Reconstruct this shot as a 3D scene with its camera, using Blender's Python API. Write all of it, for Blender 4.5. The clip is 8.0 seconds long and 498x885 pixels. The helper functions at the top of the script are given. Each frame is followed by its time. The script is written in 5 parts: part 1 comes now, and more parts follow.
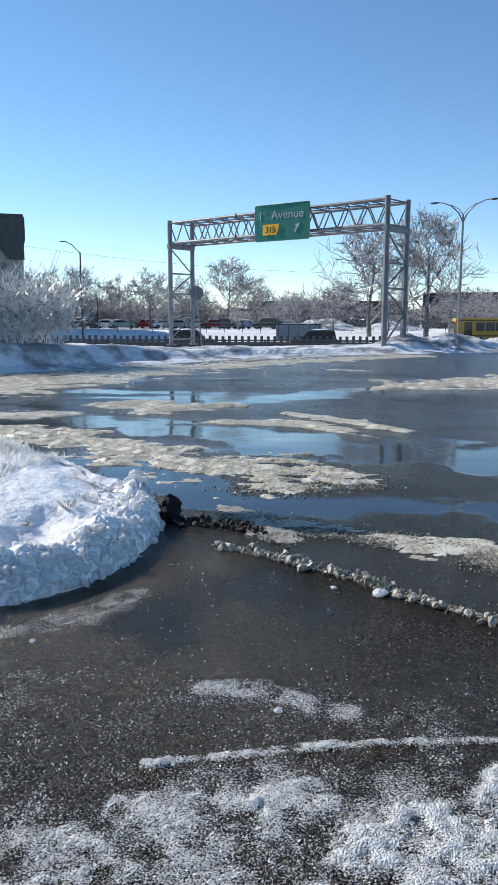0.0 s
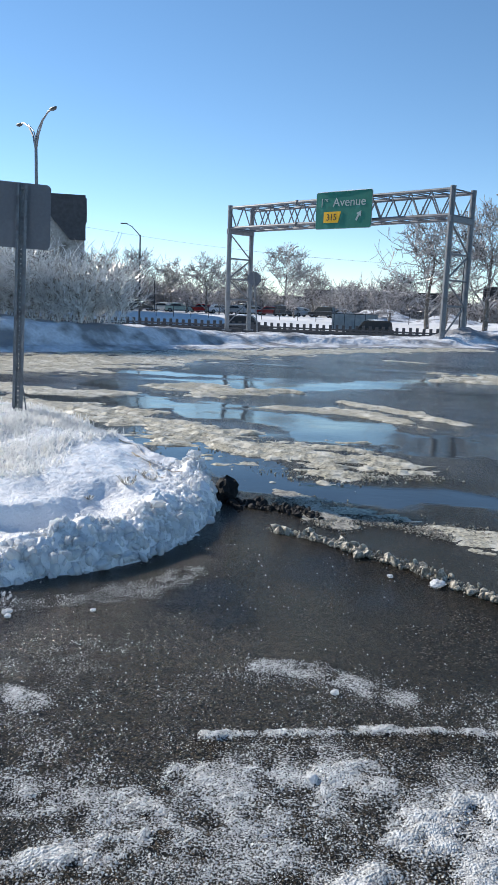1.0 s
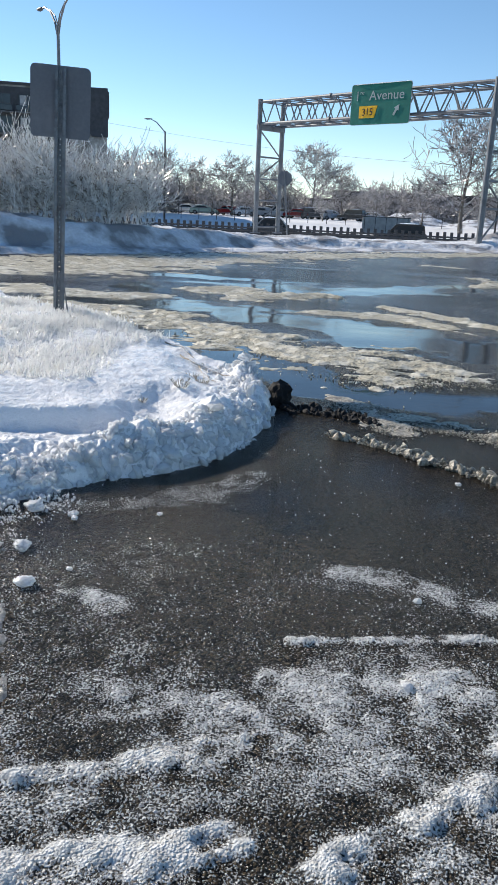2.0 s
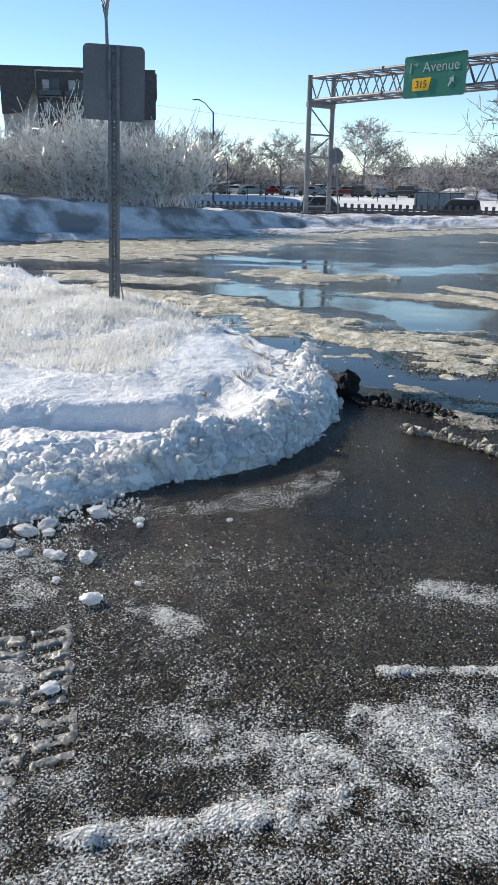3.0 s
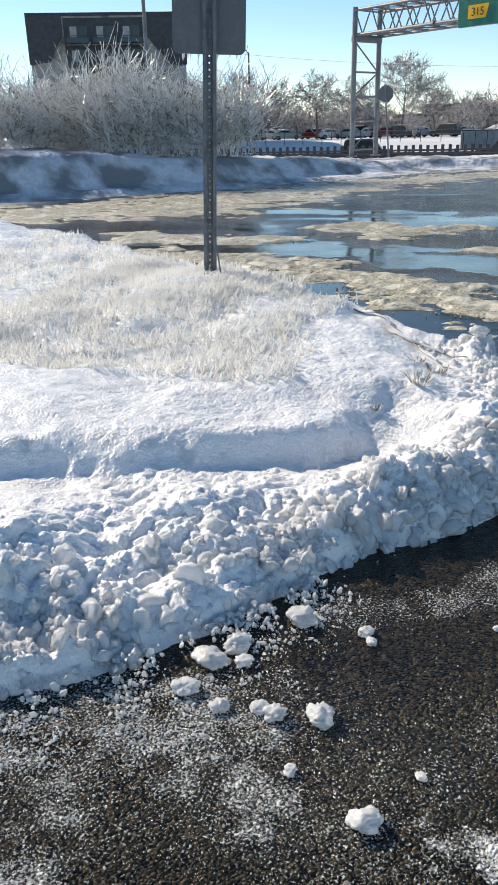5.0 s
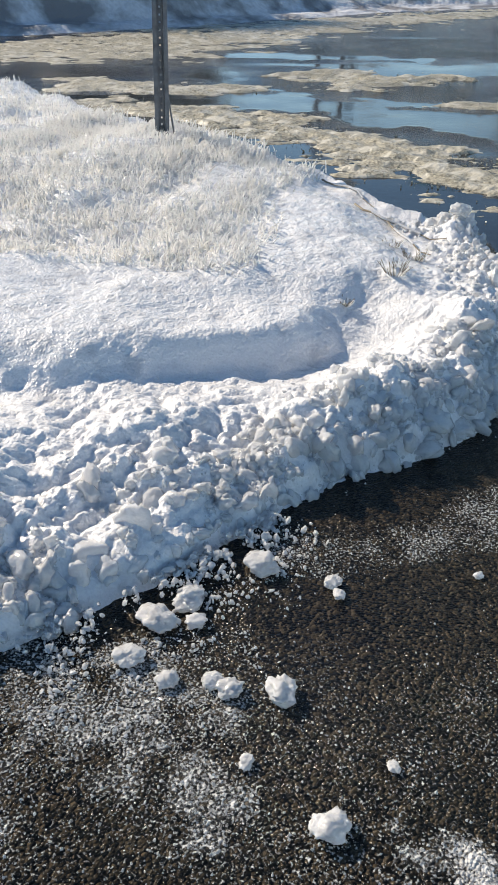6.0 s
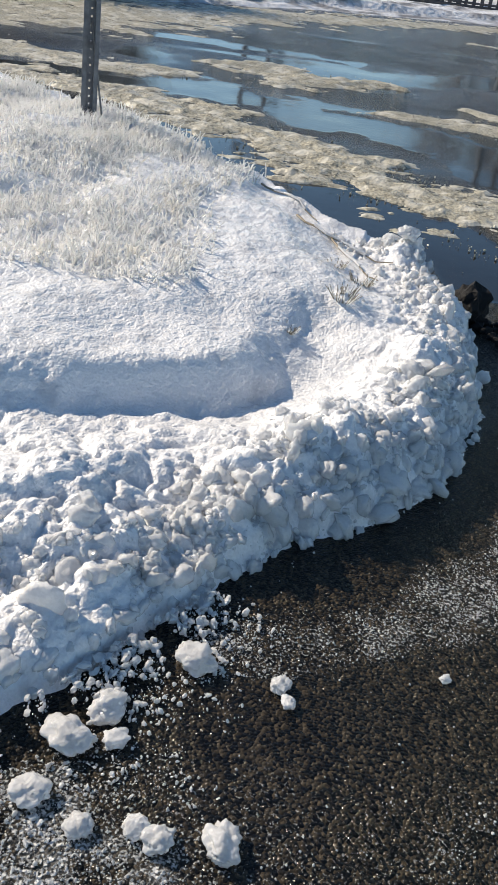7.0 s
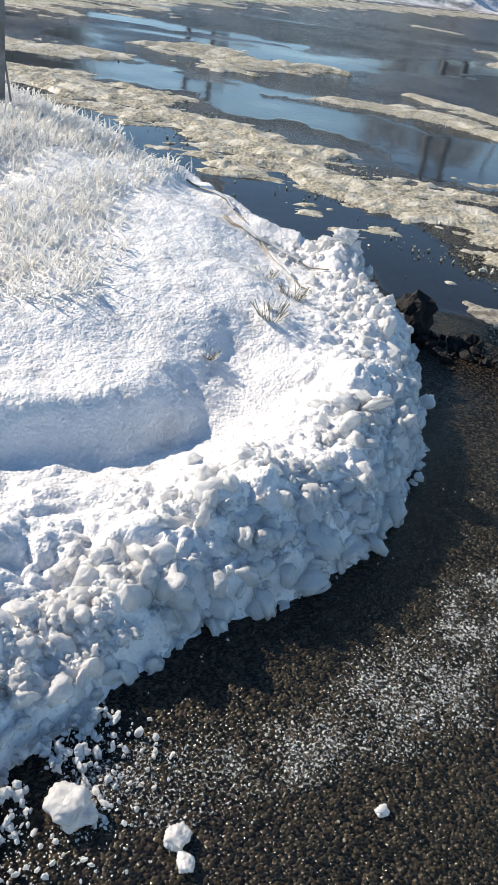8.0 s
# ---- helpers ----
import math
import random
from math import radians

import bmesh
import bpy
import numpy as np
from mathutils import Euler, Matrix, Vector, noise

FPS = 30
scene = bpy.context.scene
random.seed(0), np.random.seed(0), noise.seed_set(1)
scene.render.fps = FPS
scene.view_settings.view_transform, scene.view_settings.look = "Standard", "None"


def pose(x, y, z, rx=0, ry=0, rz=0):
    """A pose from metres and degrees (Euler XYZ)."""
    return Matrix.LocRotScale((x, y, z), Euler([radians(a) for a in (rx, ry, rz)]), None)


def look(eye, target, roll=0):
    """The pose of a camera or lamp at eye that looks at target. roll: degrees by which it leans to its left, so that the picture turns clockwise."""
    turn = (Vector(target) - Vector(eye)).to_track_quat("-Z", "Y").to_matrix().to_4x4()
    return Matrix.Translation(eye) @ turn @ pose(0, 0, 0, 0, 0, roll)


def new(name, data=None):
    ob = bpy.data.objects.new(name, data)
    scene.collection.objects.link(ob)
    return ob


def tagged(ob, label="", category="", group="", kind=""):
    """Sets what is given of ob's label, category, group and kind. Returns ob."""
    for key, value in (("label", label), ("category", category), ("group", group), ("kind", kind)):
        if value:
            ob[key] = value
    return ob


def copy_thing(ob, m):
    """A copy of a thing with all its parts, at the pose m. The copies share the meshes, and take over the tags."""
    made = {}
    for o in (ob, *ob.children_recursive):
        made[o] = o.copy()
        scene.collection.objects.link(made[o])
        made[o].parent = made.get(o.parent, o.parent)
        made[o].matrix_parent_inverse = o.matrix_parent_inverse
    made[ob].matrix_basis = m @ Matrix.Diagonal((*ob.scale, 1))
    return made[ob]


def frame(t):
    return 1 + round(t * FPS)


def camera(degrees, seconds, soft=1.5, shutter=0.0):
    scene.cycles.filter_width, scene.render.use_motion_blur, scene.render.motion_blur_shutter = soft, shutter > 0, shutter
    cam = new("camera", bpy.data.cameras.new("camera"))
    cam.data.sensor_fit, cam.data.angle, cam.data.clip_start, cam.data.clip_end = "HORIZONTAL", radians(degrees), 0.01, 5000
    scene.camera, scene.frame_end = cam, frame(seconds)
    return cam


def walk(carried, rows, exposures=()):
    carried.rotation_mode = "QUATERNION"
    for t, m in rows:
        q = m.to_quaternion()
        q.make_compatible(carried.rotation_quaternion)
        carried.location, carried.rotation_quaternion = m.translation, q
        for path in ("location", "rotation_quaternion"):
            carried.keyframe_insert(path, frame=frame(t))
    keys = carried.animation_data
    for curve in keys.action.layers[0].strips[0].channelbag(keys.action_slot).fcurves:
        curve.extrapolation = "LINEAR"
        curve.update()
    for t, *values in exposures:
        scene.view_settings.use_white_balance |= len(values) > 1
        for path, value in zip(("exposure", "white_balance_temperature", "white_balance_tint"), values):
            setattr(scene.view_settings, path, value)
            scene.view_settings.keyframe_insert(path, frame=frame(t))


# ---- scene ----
cam = camera(35.5, 8.0)
PATH = [
    (0, (2.065, -1.072, 1.62), (1.974, 0.9, 1.304), 0.1),
    (0.5, (2.034, -1.083, 1.642), (1.863, 0.88, 1.301), 0.6),
    (1, (1.987, -1.095, 1.592), (1.771, 0.862, 1.242), 2.1),
    (1.2, (1.941, -1.116, 1.578), (1.628, 0.823, 1.199), 2.5),
    (2.3, (1.677, -0.896, 1.509), (1.439, 0.989, 0.884), 2.3),
    (2.5, (1.661, -0.857, 1.513), (1.41, 1.025, 0.884), 1.6),
    (3, (1.564, -0.707, 1.523), (1.184, 1.153, 0.892), 0.9),
    (3.5, (1.327, -0.433, 1.481), (0.98, 1.432, 0.847), 0.2),
    (4, (1.105, -0.143, 1.502), (0.958, 1.75, 0.872), 0.1),
    (4.5, (0.814, 0.146, 1.538), (0.463, 2.025, 0.949), -1.7),
    (4.7, (0.684, 0.231, 1.517), (0.211, 2.07, 0.889), -1.1),
    (5.8, (0.478, 0.716, 1.554), (0.119, 2.383, 0.51), -0.6),
    (6, (0.487, 0.786, 1.543), (0.15, 2.446, 0.48), -0.2),
    (6.5, (0.425, 0.938, 1.528), (0.111, 2.589, 0.445), 0.3),
    (7, (0.295, 1.191, 1.512), (0.211, 2.876, 0.437), 7.8),
    (7.5, (0.308, 1.351, 1.485), (0.391, 3.039, 0.414), 9.9),
    (8, (0.394, 1.645, 1.489), (0.427, 3.319, 0.396), 8.6),
]
LIGHT = [(0, 0.28, 6400, 11), (1.2, 0.26, 6480, 11), (2.5, 0.27, 6850, 11), (4.5, 0.32, 7150, 11), (6, 0.18, 7350, 12), (7, 0.1, 7300, 12), (7.5, 0.2, 7280, 12), (8, 0.34, 7250, 12)]
walk(cam, [(t, look(eye, target, roll)) for t, eye, target, roll in PATH], LIGHT)

# ---- world, sun, exposure ----
SUN_AZ, SUN_EL = radians(60), radians(31)      # azimuth: turned from +y towards -x
to_sun = Vector((-math.sin(SUN_AZ) * math.cos(SUN_EL), math.cos(SUN_AZ) * math.cos(SUN_EL), math.sin(SUN_EL)))
world = bpy.data.worlds.new("sky")
scene.world = world
world.use_nodes = True
wn = world.node_tree.nodes
sky = wn.new("ShaderNodeTexSky")
sky.sky_type, sky.sun_disc = "NISHITA", False
sky.sun_elevation, sky.sun_rotation = SUN_EL, -SUN_AZ
sky.air_density, sky.dust_density, sky.ozone_density, sky.altitude = 0.72, 0.0, 2.2, 100
wn["Background"].inputs["Strength"].default_value = 0.135
rich = wn.new("ShaderNodeHueSaturation")
rich.inputs["Hue"].default_value, rich.inputs["Saturation"].default_value = 0.494, 1.1
world.node_tree.links.new(sky.outputs[0], rich.inputs["Color"])
world.node_tree.links.new(rich.outputs[0], wn["Background"].inputs["Color"])
sun = new("sun", bpy.data.lights.new("sun", "SUN"))
sun.data.energy, sun.data.angle, sun.data.color = 5.0, radians(0.5), (1.0, 0.93, 0.82)
sun.matrix_world = look((0, 0, 30), Vector((0, 0, 30)) - to_sun)


# ---- noise on arrays ----
def hash2(ix, iy, seed):
    h = (ix.astype(np.int64) * 374761393 + iy.astype(np.int64) * 668265263 + seed * 974711) & 0x7FFFFFFF
    h = ((h ^ (h >> 13)) * 1274126177) & 0x7FFFFFFF
    h = ((h ^ (h >> 16)) * 83492791) & 0x7FFFFFFF
    return (h ^ (h >> 11)) % 100003 / 100003.0


def value_noise(x, y, seed=0):
    ix, iy = np.floor(x), np.floor(y)
    fx, fy = x - ix, y - iy
    fx, fy = fx * fx * (3 - 2 * fx), fy * fy * (3 - 2 * fy)
    a, b = hash2(ix, iy, seed), hash2(ix + 1, iy, seed)
    c, d = hash2(ix, iy + 1, seed), hash2(ix + 1, iy + 1, seed)
    return (a + (b - a) * fx) * (1 - fy) + (c + (d - c) * fx) * fy


def fbm(x, y, scale, octaves=4, seed=0):
    """Fractal noise, about -1 to 1; scale is the size in metres of its largest lumps."""
    total, amp, out = 0, 0.5, 0
    for o in range(octaves):
        out = out + amp * (2 * value_noise(x / scale + 17.3 * o, y / scale - 9.1 * o, seed + o) - 1)
        total, amp, scale = total + amp, amp * 0.55, scale * 0.5
    return out / total * 1.4


def lumps(x, y, size, seed=0):
    """Rounded lumps, 0 to 1, each of its own height."""
    cx, cy = np.floor(x / size), np.floor(y / size)
    best = np.zeros_like(x)
    for ox in (-1, 0, 1):
        for oy in (-1, 0, 1):
            jx, jy = hash2(cx + ox, cy + oy, seed), hash2(cx + ox, cy + oy, seed + 5)
            r = 0.45 + 0.4 * hash2(cx + ox, cy + oy, seed + 9)
            d2 = ((x / size - cx - ox - jx) ** 2 + (y / size - cy - oy - jy) ** 2) / r ** 2
            best = np.maximum(best, np.sqrt(np.clip(1 - d2, 0, 1)) * r * 1.2)
    return best


def smooth(a, b, v):
    v = np.clip((v - a) / (b - a), 0, 1)
    return v * v * (3 - 2 * v)


def along(x, y, line):
    """Distance to a polyline of (x, y, ...), the side of it, and the rest of its columns at the nearest place."""
    line = np.array(line, float)
    best, side, rest = np.full_like(x, 1e9), np.ones_like(x), np.zeros(x.shape + (line.shape[1] - 2,))
    for a, b in zip(line[:-1], line[1:]):
        d = b[:2] - a[:2]
        u = np.clip(((x - a[0]) * d[0] + (y - a[1]) * d[1]) / (d @ d), 0, 1)
        px, py = x - a[0] - u * d[0], y - a[1] - u * d[1]
        dist = np.hypot(px, py)
        near = dist < best
        best = np.where(near, dist, best)
        side = np.where(near, np.sign(d[0] * py - d[1] * px), side)
        rest[near] = (a[2:] + u[..., None] * (b[2:] - a[2:]))[near]
    return best, side, rest


def rounded(line, times=2):
    """Chaikin's corner cutting."""
    line = [np.array(p, float) for p in line]
    for _ in range(times):
        cut = [line[0]]
        for a, b in zip(line[:-1], line[1:]):
            cut += [0.75 * a + 0.25 * b, 0.25 * a + 0.75 * b]
        line = cut + [line[-1]]
    return [tuple(p) for p in line]


# ---- materials ----
def material(name, color, rough=0.6, metal=0.0, spots=None, grain=0.0, grain_size=0.02, wear=0.0, wear_size=0.3, bump=0.0, bump_size=0.02,
             ior=1.45, sss=0.0, coat=0.0, vary=0.0, rough_vary=0.0, clear=0.0, crystal=0.0, glass=0.0):
    """A principled material with variation of its colour at two scales, relief, and a tint by object."""
    m = bpy.data.materials.new(name)
    m.use_nodes = True
    nt, n = m.node_tree, m.node_tree.nodes
    p = n["Principled BSDF"]
    link = nt.links.new
    geo = n.new("ShaderNodeTexCoord")

    def noise_node(size, detail=4.0):
        t = n.new("ShaderNodeTexNoise")
        t.inputs["Scale"].default_value, t.inputs["Detail"].default_value = 1 / size, detail
        link(geo.outputs["Object"], t.inputs["Vector"])
        return t.outputs["Fac"]

    def mixed(fac, a, b, lo=0.35, hi=0.65):
        r = n.new("ShaderNodeMapRange")
        r.inputs["From Min"].default_value, r.inputs["From Max"].default_value = lo, hi
        link(fac, r.inputs["Value"])
        mx = n.new("ShaderNodeMix")
        mx.data_type = "RGBA"
        link(r.outputs[0], mx.inputs["Factor"])
        for sock, v in ((mx.inputs[6], a), (mx.inputs[7], b)):
            if isinstance(v, tuple):
                sock.default_value = (*v, 1)
            else:
                link(v, sock)
        return mx.outputs[2]

    c = tuple(color)
    out = mixed(noise_node(grain_size), tuple(v * (1 - grain) for v in c), tuple(min(1, v * (1 + grain)) for v in c)) if grain else c
    if spots:
        out = mixed(noise_node(wear_size, 6.0), out, tuple(spots), 0.62 - 0.25 * wear, 0.72 - 0.2 * wear)
    if vary:
        info = n.new("ShaderNodeObjectInfo")
        hsv = n.new("ShaderNodeHueSaturation")
        r = n.new("ShaderNodeMapRange")
        r.inputs["To Min"].default_value, r.inputs["To Max"].default_value = 1 - vary, 1 + vary
        link(info.outputs["Random"], r.inputs["Value"])
        link(r.outputs[0], hsv.inputs["Value"])
        if isinstance(out, tuple):
            hsv.inputs["Color"].default_value = (*out, 1)
        else:
            link(out, hsv.inputs["Color"])
        out = hsv.outputs[0]
    if isinstance(out, tuple):
        p.inputs["Base Color"].default_value = (*out, 1)
    else:
        link(out, p.inputs["Base Color"])
    p.inputs["Roughness"].default_value, p.inputs["Metallic"].default_value, p.inputs["IOR"].default_value = rough, metal, ior
    if rough_vary:
        r = n.new("ShaderNodeMapRange")
        r.inputs["From Min"].default_value, r.inputs["From Max"].default_value = 0.35, 0.65
        r.inputs["To Min"].default_value, r.inputs["To Max"].default_value = max(0.02, rough - rough_vary), min(1, rough + rough_vary)
        link(noise_node(wear_size * 0.6), r.inputs["Value"])
        link(r.outputs[0], p.inputs["Roughness"])
    if sss:
        p.inputs["Subsurface Weight"].default_value = sss
        p.inputs["Subsurface Radius"].default_value = (0.02, 0.03, 0.05)
        p.inputs["Subsurface Scale"].default_value = 0.4
    p.inputs["Coat Weight"].default_value = coat
    p.inputs["Transmission Weight"].default_value = glass
    if clear:                                      # cloudy ice: part of the light passes through
        shine = n.new("ShaderNodeBsdfTranslucent")
        both = n.new("ShaderNodeMixShader")
        both.inputs[0].default_value = clear
        shine.inputs["Color"].default_value = (0.97, 0.97, 0.96, 1)
        link(p.outputs[0], both.inputs[1])
        link(shine.outputs[0], both.inputs[2])
        link(both.outputs[0], n["Material Output"].inputs["Surface"])
    if bump:
        b = n.new("ShaderNodeBump")
        b.inputs["Strength"].default_value, b.inputs["Distance"].default_value = bump, bump_size * 0.5
        relief = noise_node(bump_size, 5.0)
        if crystal:                                # facets of refrozen grains
            cells = n.new("ShaderNodeTexVoronoi")
            cells.inputs["Scale"].default_value = 1 / crystal
            link(geo.outputs["Object"], cells.inputs["Vector"])
            add = n.new("ShaderNodeMath")
            add.operation = "SUBTRACT"
            link(relief, add.inputs[0])
            soft = n.new("ShaderNodeMath")
            soft.operation = "MULTIPLY"
            soft.inputs[1].default_value = 0.3
            link(cells.outputs["Distance"], soft.inputs[0])
            link(soft.outputs[0], add.inputs[1])
            relief = add.outputs[0]
        link(relief, b.inputs["Height"])
        link(b.outputs[0], p.inputs["Normal"])
    return m


SNOW = material("snow_crust", (0.87, 0.87, 0.875), 0.24, grain=0.05, grain_size=0.008, spots=(0.70, 0.70, 0.71), wear=0.28, wear_size=0.11, bump=1.0,
                bump_size=0.016, rough_vary=0.16, crystal=0.011, coat=0.35, ior=1.31)
ICE = material("ice_lump", (0.92, 0.925, 0.93), 0.08, grain=0.06, grain_size=0.008, bump=0.6, bump_size=0.008, vary=0.05, clear=0.2, crystal=0.008, glass=0.3, coat=0.9, ior=1.31)
GRAIN_ICE = material("clear_ice_grain", (0.93, 0.94, 0.94), 0.12, grain=0.05, grain_size=0.01, bump=0.3, bump_size=0.006, clear=0.25, glass=0.4, ior=1.31)
FAR_SNOW = material("old_snow", (0.70, 0.72, 0.76), 0.6, grain=0.1, grain_size=0.12, spots=(0.25, 0.25, 0.26), wear=0.7, wear_size=1.3, bump=0.9, bump_size=0.25)
SLUSH = material("dirty_slush", (0.40, 0.37, 0.285), 0.45, grain=0.45, grain_size=0.025, spots=(0.64, 0.61, 0.52), wear=0.45, wear_size=0.22, bump=1.0,
                 bump_size=0.03, rough_vary=0.2)
RUBBLE = material("gritty_snow", (0.34, 0.31, 0.25), 0.4, grain=0.5, grain_size=0.02, spots=(0.16, 0.14, 0.11), wear=0.4, wear_size=0.07, bump=0.9, bump_size=0.015)
RUBBLE_ICE = material("grey_refrozen_slush", (0.17, 0.17, 0.16), 0.3, grain=0.4, grain_size=0.01, spots=(0.2, 0.2, 0.2), wear=0.5, wear_size=0.05, bump=1.0, bump_size=0.01)
SOIL = material("black_wet_soil", (0.004, 0.004, 0.005), 0.8, grain=0.4, grain_size=0.02, bump=1.0, bump_size=0.02)
STEEL = material("galvanized_steel", (0.19, 0.20, 0.215), 0.5, 0.35, grain=0.15, grain_size=0.05, spots=(0.15, 0.155, 0.165), wear=0.5, wear_size=0.5)
STEEL_DARK = material("weathered_steel", (0.06, 0.063, 0.07), 0.55, 0.3, grain=0.2, grain_size=0.04, spots=(0.09, 0.085, 0.08), wear=0.3, wear_size=0.3)
POST = material("post_steel", (0.15, 0.165, 0.185), 0.45, 0.5, grain=0.15, grain_size=0.04, spots=(0.10, 0.105, 0.115), wear=0.4, wear_size=0.12)
PLATE = material("bare_aluminium", (0.14, 0.15, 0.17), 0.5, 0.3, grain=0.05, grain_size=0.03, spots=(0.17, 0.18, 0.20), wear=0.3, wear_size=0.25)
GREEN = material("green_sheeting", (0.0, 0.145, 0.105), 0.45, grain=0.06, grain_size=0.2, spots=(0.02, 0.19, 0.15), wear=0.2, wear_size=0.6)
WHITE = material("white_sheeting", (0.36, 0.42, 0.41), 0.45, grain=0.05, grain_size=0.1)
YELLOW = material("yellow_sheeting", (0.85, 0.45, 0.01), 0.45, grain=0.05, grain_size=0.1)
BLACK = material("black_lettering", (0.015, 0.015, 0.015), 0.5, grain=0.1, grain_size=0.1)
FROST_GRASS = material("iced_grass", (0.98, 0.98, 0.965), 0.2, grain=0.06, grain_size=0.03, spots=(0.84, 0.80, 0.70), wear=0.25, wear_size=0.12, clear=0.62)
DRY_STEM = material("dry_stem", (0.24, 0.20, 0.14), 0.5, grain=0.3, grain_size=0.02)
FROST_TWIG = material("iced_twig", (0.44, 0.425, 0.43), 0.3, grain=0.25, grain_size=0.25, spots=(0.10, 0.085, 0.08), wear=0.6, wear_size=0.6)
FROST_BUSH = material("iced_shrub", (0.80, 0.79, 0.77), 0.25, grain=0.25, grain_size=0.2, spots=(0.15, 0.125, 0.085), wear=0.42, wear_size=0.3)
BARK = material("rimed_bark", (0.16, 0.14, 0.12), 0.7, grain=0.3, grain_size=0.1, spots=(0.35, 0.34, 0.33), wear=0.4, wear_size=0.4)
BRICK = material("brown_brick", (0.42, 0.40, 0.37), 0.8, grain=0.2, grain_size=0.3, spots=(0.17, 0.155, 0.13), wear=0.4, wear_size=2.0)
SLATE = material("dark_cladding", (0.06, 0.062, 0.07), 0.6, grain=0.2, grain_size=0.5)
GLASS = material("window_glass", (0.03, 0.04, 0.05), 0.08, grain=0.1, grain_size=0.5, ior=1.5)
CURTAIN = material("pale_curtain", (0.4, 0.4, 0.4), 0.7, grain=0.15, grain_size=0.4)
DARK_WALL = material("dark_noise_wall", (0.05, 0.045, 0.045), 0.8, grain=0.3, grain_size=0.6, spots=(0.12, 0.11, 0.11), wear=0.4, wear_size=3)
CONCRETE = material("stained_concrete", (0.2, 0.2, 0.2), 0.8, grain=0.2, grain_size=0.2, spots=(0.1, 0.1, 0.1), wear=0.4, wear_size=0.7)
TYRE = material("tyre_rubber", (0.02, 0.02, 0.02), 0.8, grain=0.2, grain_size=0.05)


def paint(name, color):
    return material(name, color, 0.3, 0.0, grain=0.05, grain_size=0.3, coat=0.5)


# ---- mesh helpers ----
def mesh_object(name, verts, faces, mat, parent=None, label="", shade=False):
    me = bpy.data.meshes.new(name)
    me.from_pydata(verts, [], faces)
    me.materials.append(mat)
    if shade:
        me.shade_smooth()
    ob = new(name, me)
    if parent:
        ob.parent = parent
    return tagged(ob, label)


def grid_faces(nx, ny, keep=None):
    i = np.arange(nx - 1)[:, None] * ny + np.arange(ny - 1)[None]
    quads = np.stack([i, i + ny, i + ny + 1, i + 1], -1)
    if keep is not None:
        k = keep[:-1, :-1] | keep[1:, :-1] | keep[1:, 1:] | keep[:-1, 1:]
        quads = quads[k]
    return quads.reshape(-1, 4)


def sheet(name, xs, ys, height, mat, keep=None, parent=None, label="", attributes=None):
    """A height field over a grid; unused points are left out."""
    nx, ny = xs.shape
    faces = grid_faces(nx, ny, keep)
    used = np.unique(faces)
    remap = np.zeros(nx * ny, int)
    remap[used] = np.arange(len(used))
    verts = np.stack([xs, ys, height], -1).reshape(-1, 3)[used]
    me = bpy.data.meshes.new(name)
    faces = remap[faces]
    me.vertices.add(len(verts))
    me.vertices.foreach_set("co", verts.ravel())
    me.loops.add(faces.size)
    me.loops.foreach_set("vertex_index", faces.ravel())
    me.polygons.add(len(faces))
    me.polygons.foreach_set("loop_start", np.arange(len(faces)) * 4)
    me.update(calc_edges=True)
    me.validate()
    me.shade_smooth()
    me.materials.append(mat)
    for key, values in (attributes or {}).items():
        a = me.attributes.new(key, "FLOAT", "POINT")
        a.data.foreach_set("value", np.clip(values, 0, 1).reshape(-1)[used].astype(np.float32))
    ob = new(name, me)
    if parent:
        ob.parent = parent
    return tagged(ob, label)


def part(name, bm, mat, parent=None, label="", shade=False):
    me = bpy.data.meshes.new(name)
    bm.to_mesh(me)
    bm.free()
    me.materials.append(mat)
    if shade:
        me.shade_smooth()
    ob = new(name, me)
    if parent:
        ob.parent = parent
    return tagged(ob, label)


def box(size, at=(0, 0, 0), bevel=0.0, turn=None, bm=None):
    bm = bm or bmesh.new()
    m = Matrix.Translation(at) @ (turn or Matrix()) @ Matrix.Diagonal((*size, 1))
    made = bmesh.ops.create_cube(bm, size=1, matrix=m)["verts"]
    if bevel:
        edges = list({e for v in made for e in v.link_edges})
        bmesh.ops.bevel(bm, geom=edges, offset=bevel, segments=1, affect="EDGES")
    return bm


def bar(a, b, r, sides=6, r2=None, bm=None):
    """A round bar from a to b."""
    bm = bm or bmesh.new()
    a, b = Vector(a), Vector(b)
    m = Matrix.Translation((a + b) / 2) @ (b - a).to_track_quat("Z", "Y").to_matrix().to_4x4()
    bmesh.ops.create_cone(bm, cap_ends=True, segments=sides, radius1=r, radius2=r if r2 is None else r2, depth=(b - a).length, matrix=m)
    return bm


def tube(points, radii, sides=6, bm=None):
    """A tapered tube along points."""
    bm = bm or bmesh.new()
    rings, pts = [], [Vector(p) for p in points]
    for k, p in enumerate(pts):
        d = (pts[min(k + 1, len(pts) - 1)] - pts[max(k - 1, 0)]).normalized()
        q = d.to_track_quat("Z", "Y").to_matrix()
        rings.append([bm.verts.new(p + q @ Vector((math.cos(6.2832 * s / sides), math.sin(6.2832 * s / sides), 0)) * radii[k]) for s in range(sides)])
    for u, v in zip(rings[:-1], rings[1:]):
        for s in range(sides):
            bm.faces.new((u[s], u[(s + 1) % sides], v[(s + 1) % sides], v[s]))
    bm.faces.new(rings[0][::-1])
    bm.faces.new(rings[-1])
    return bm


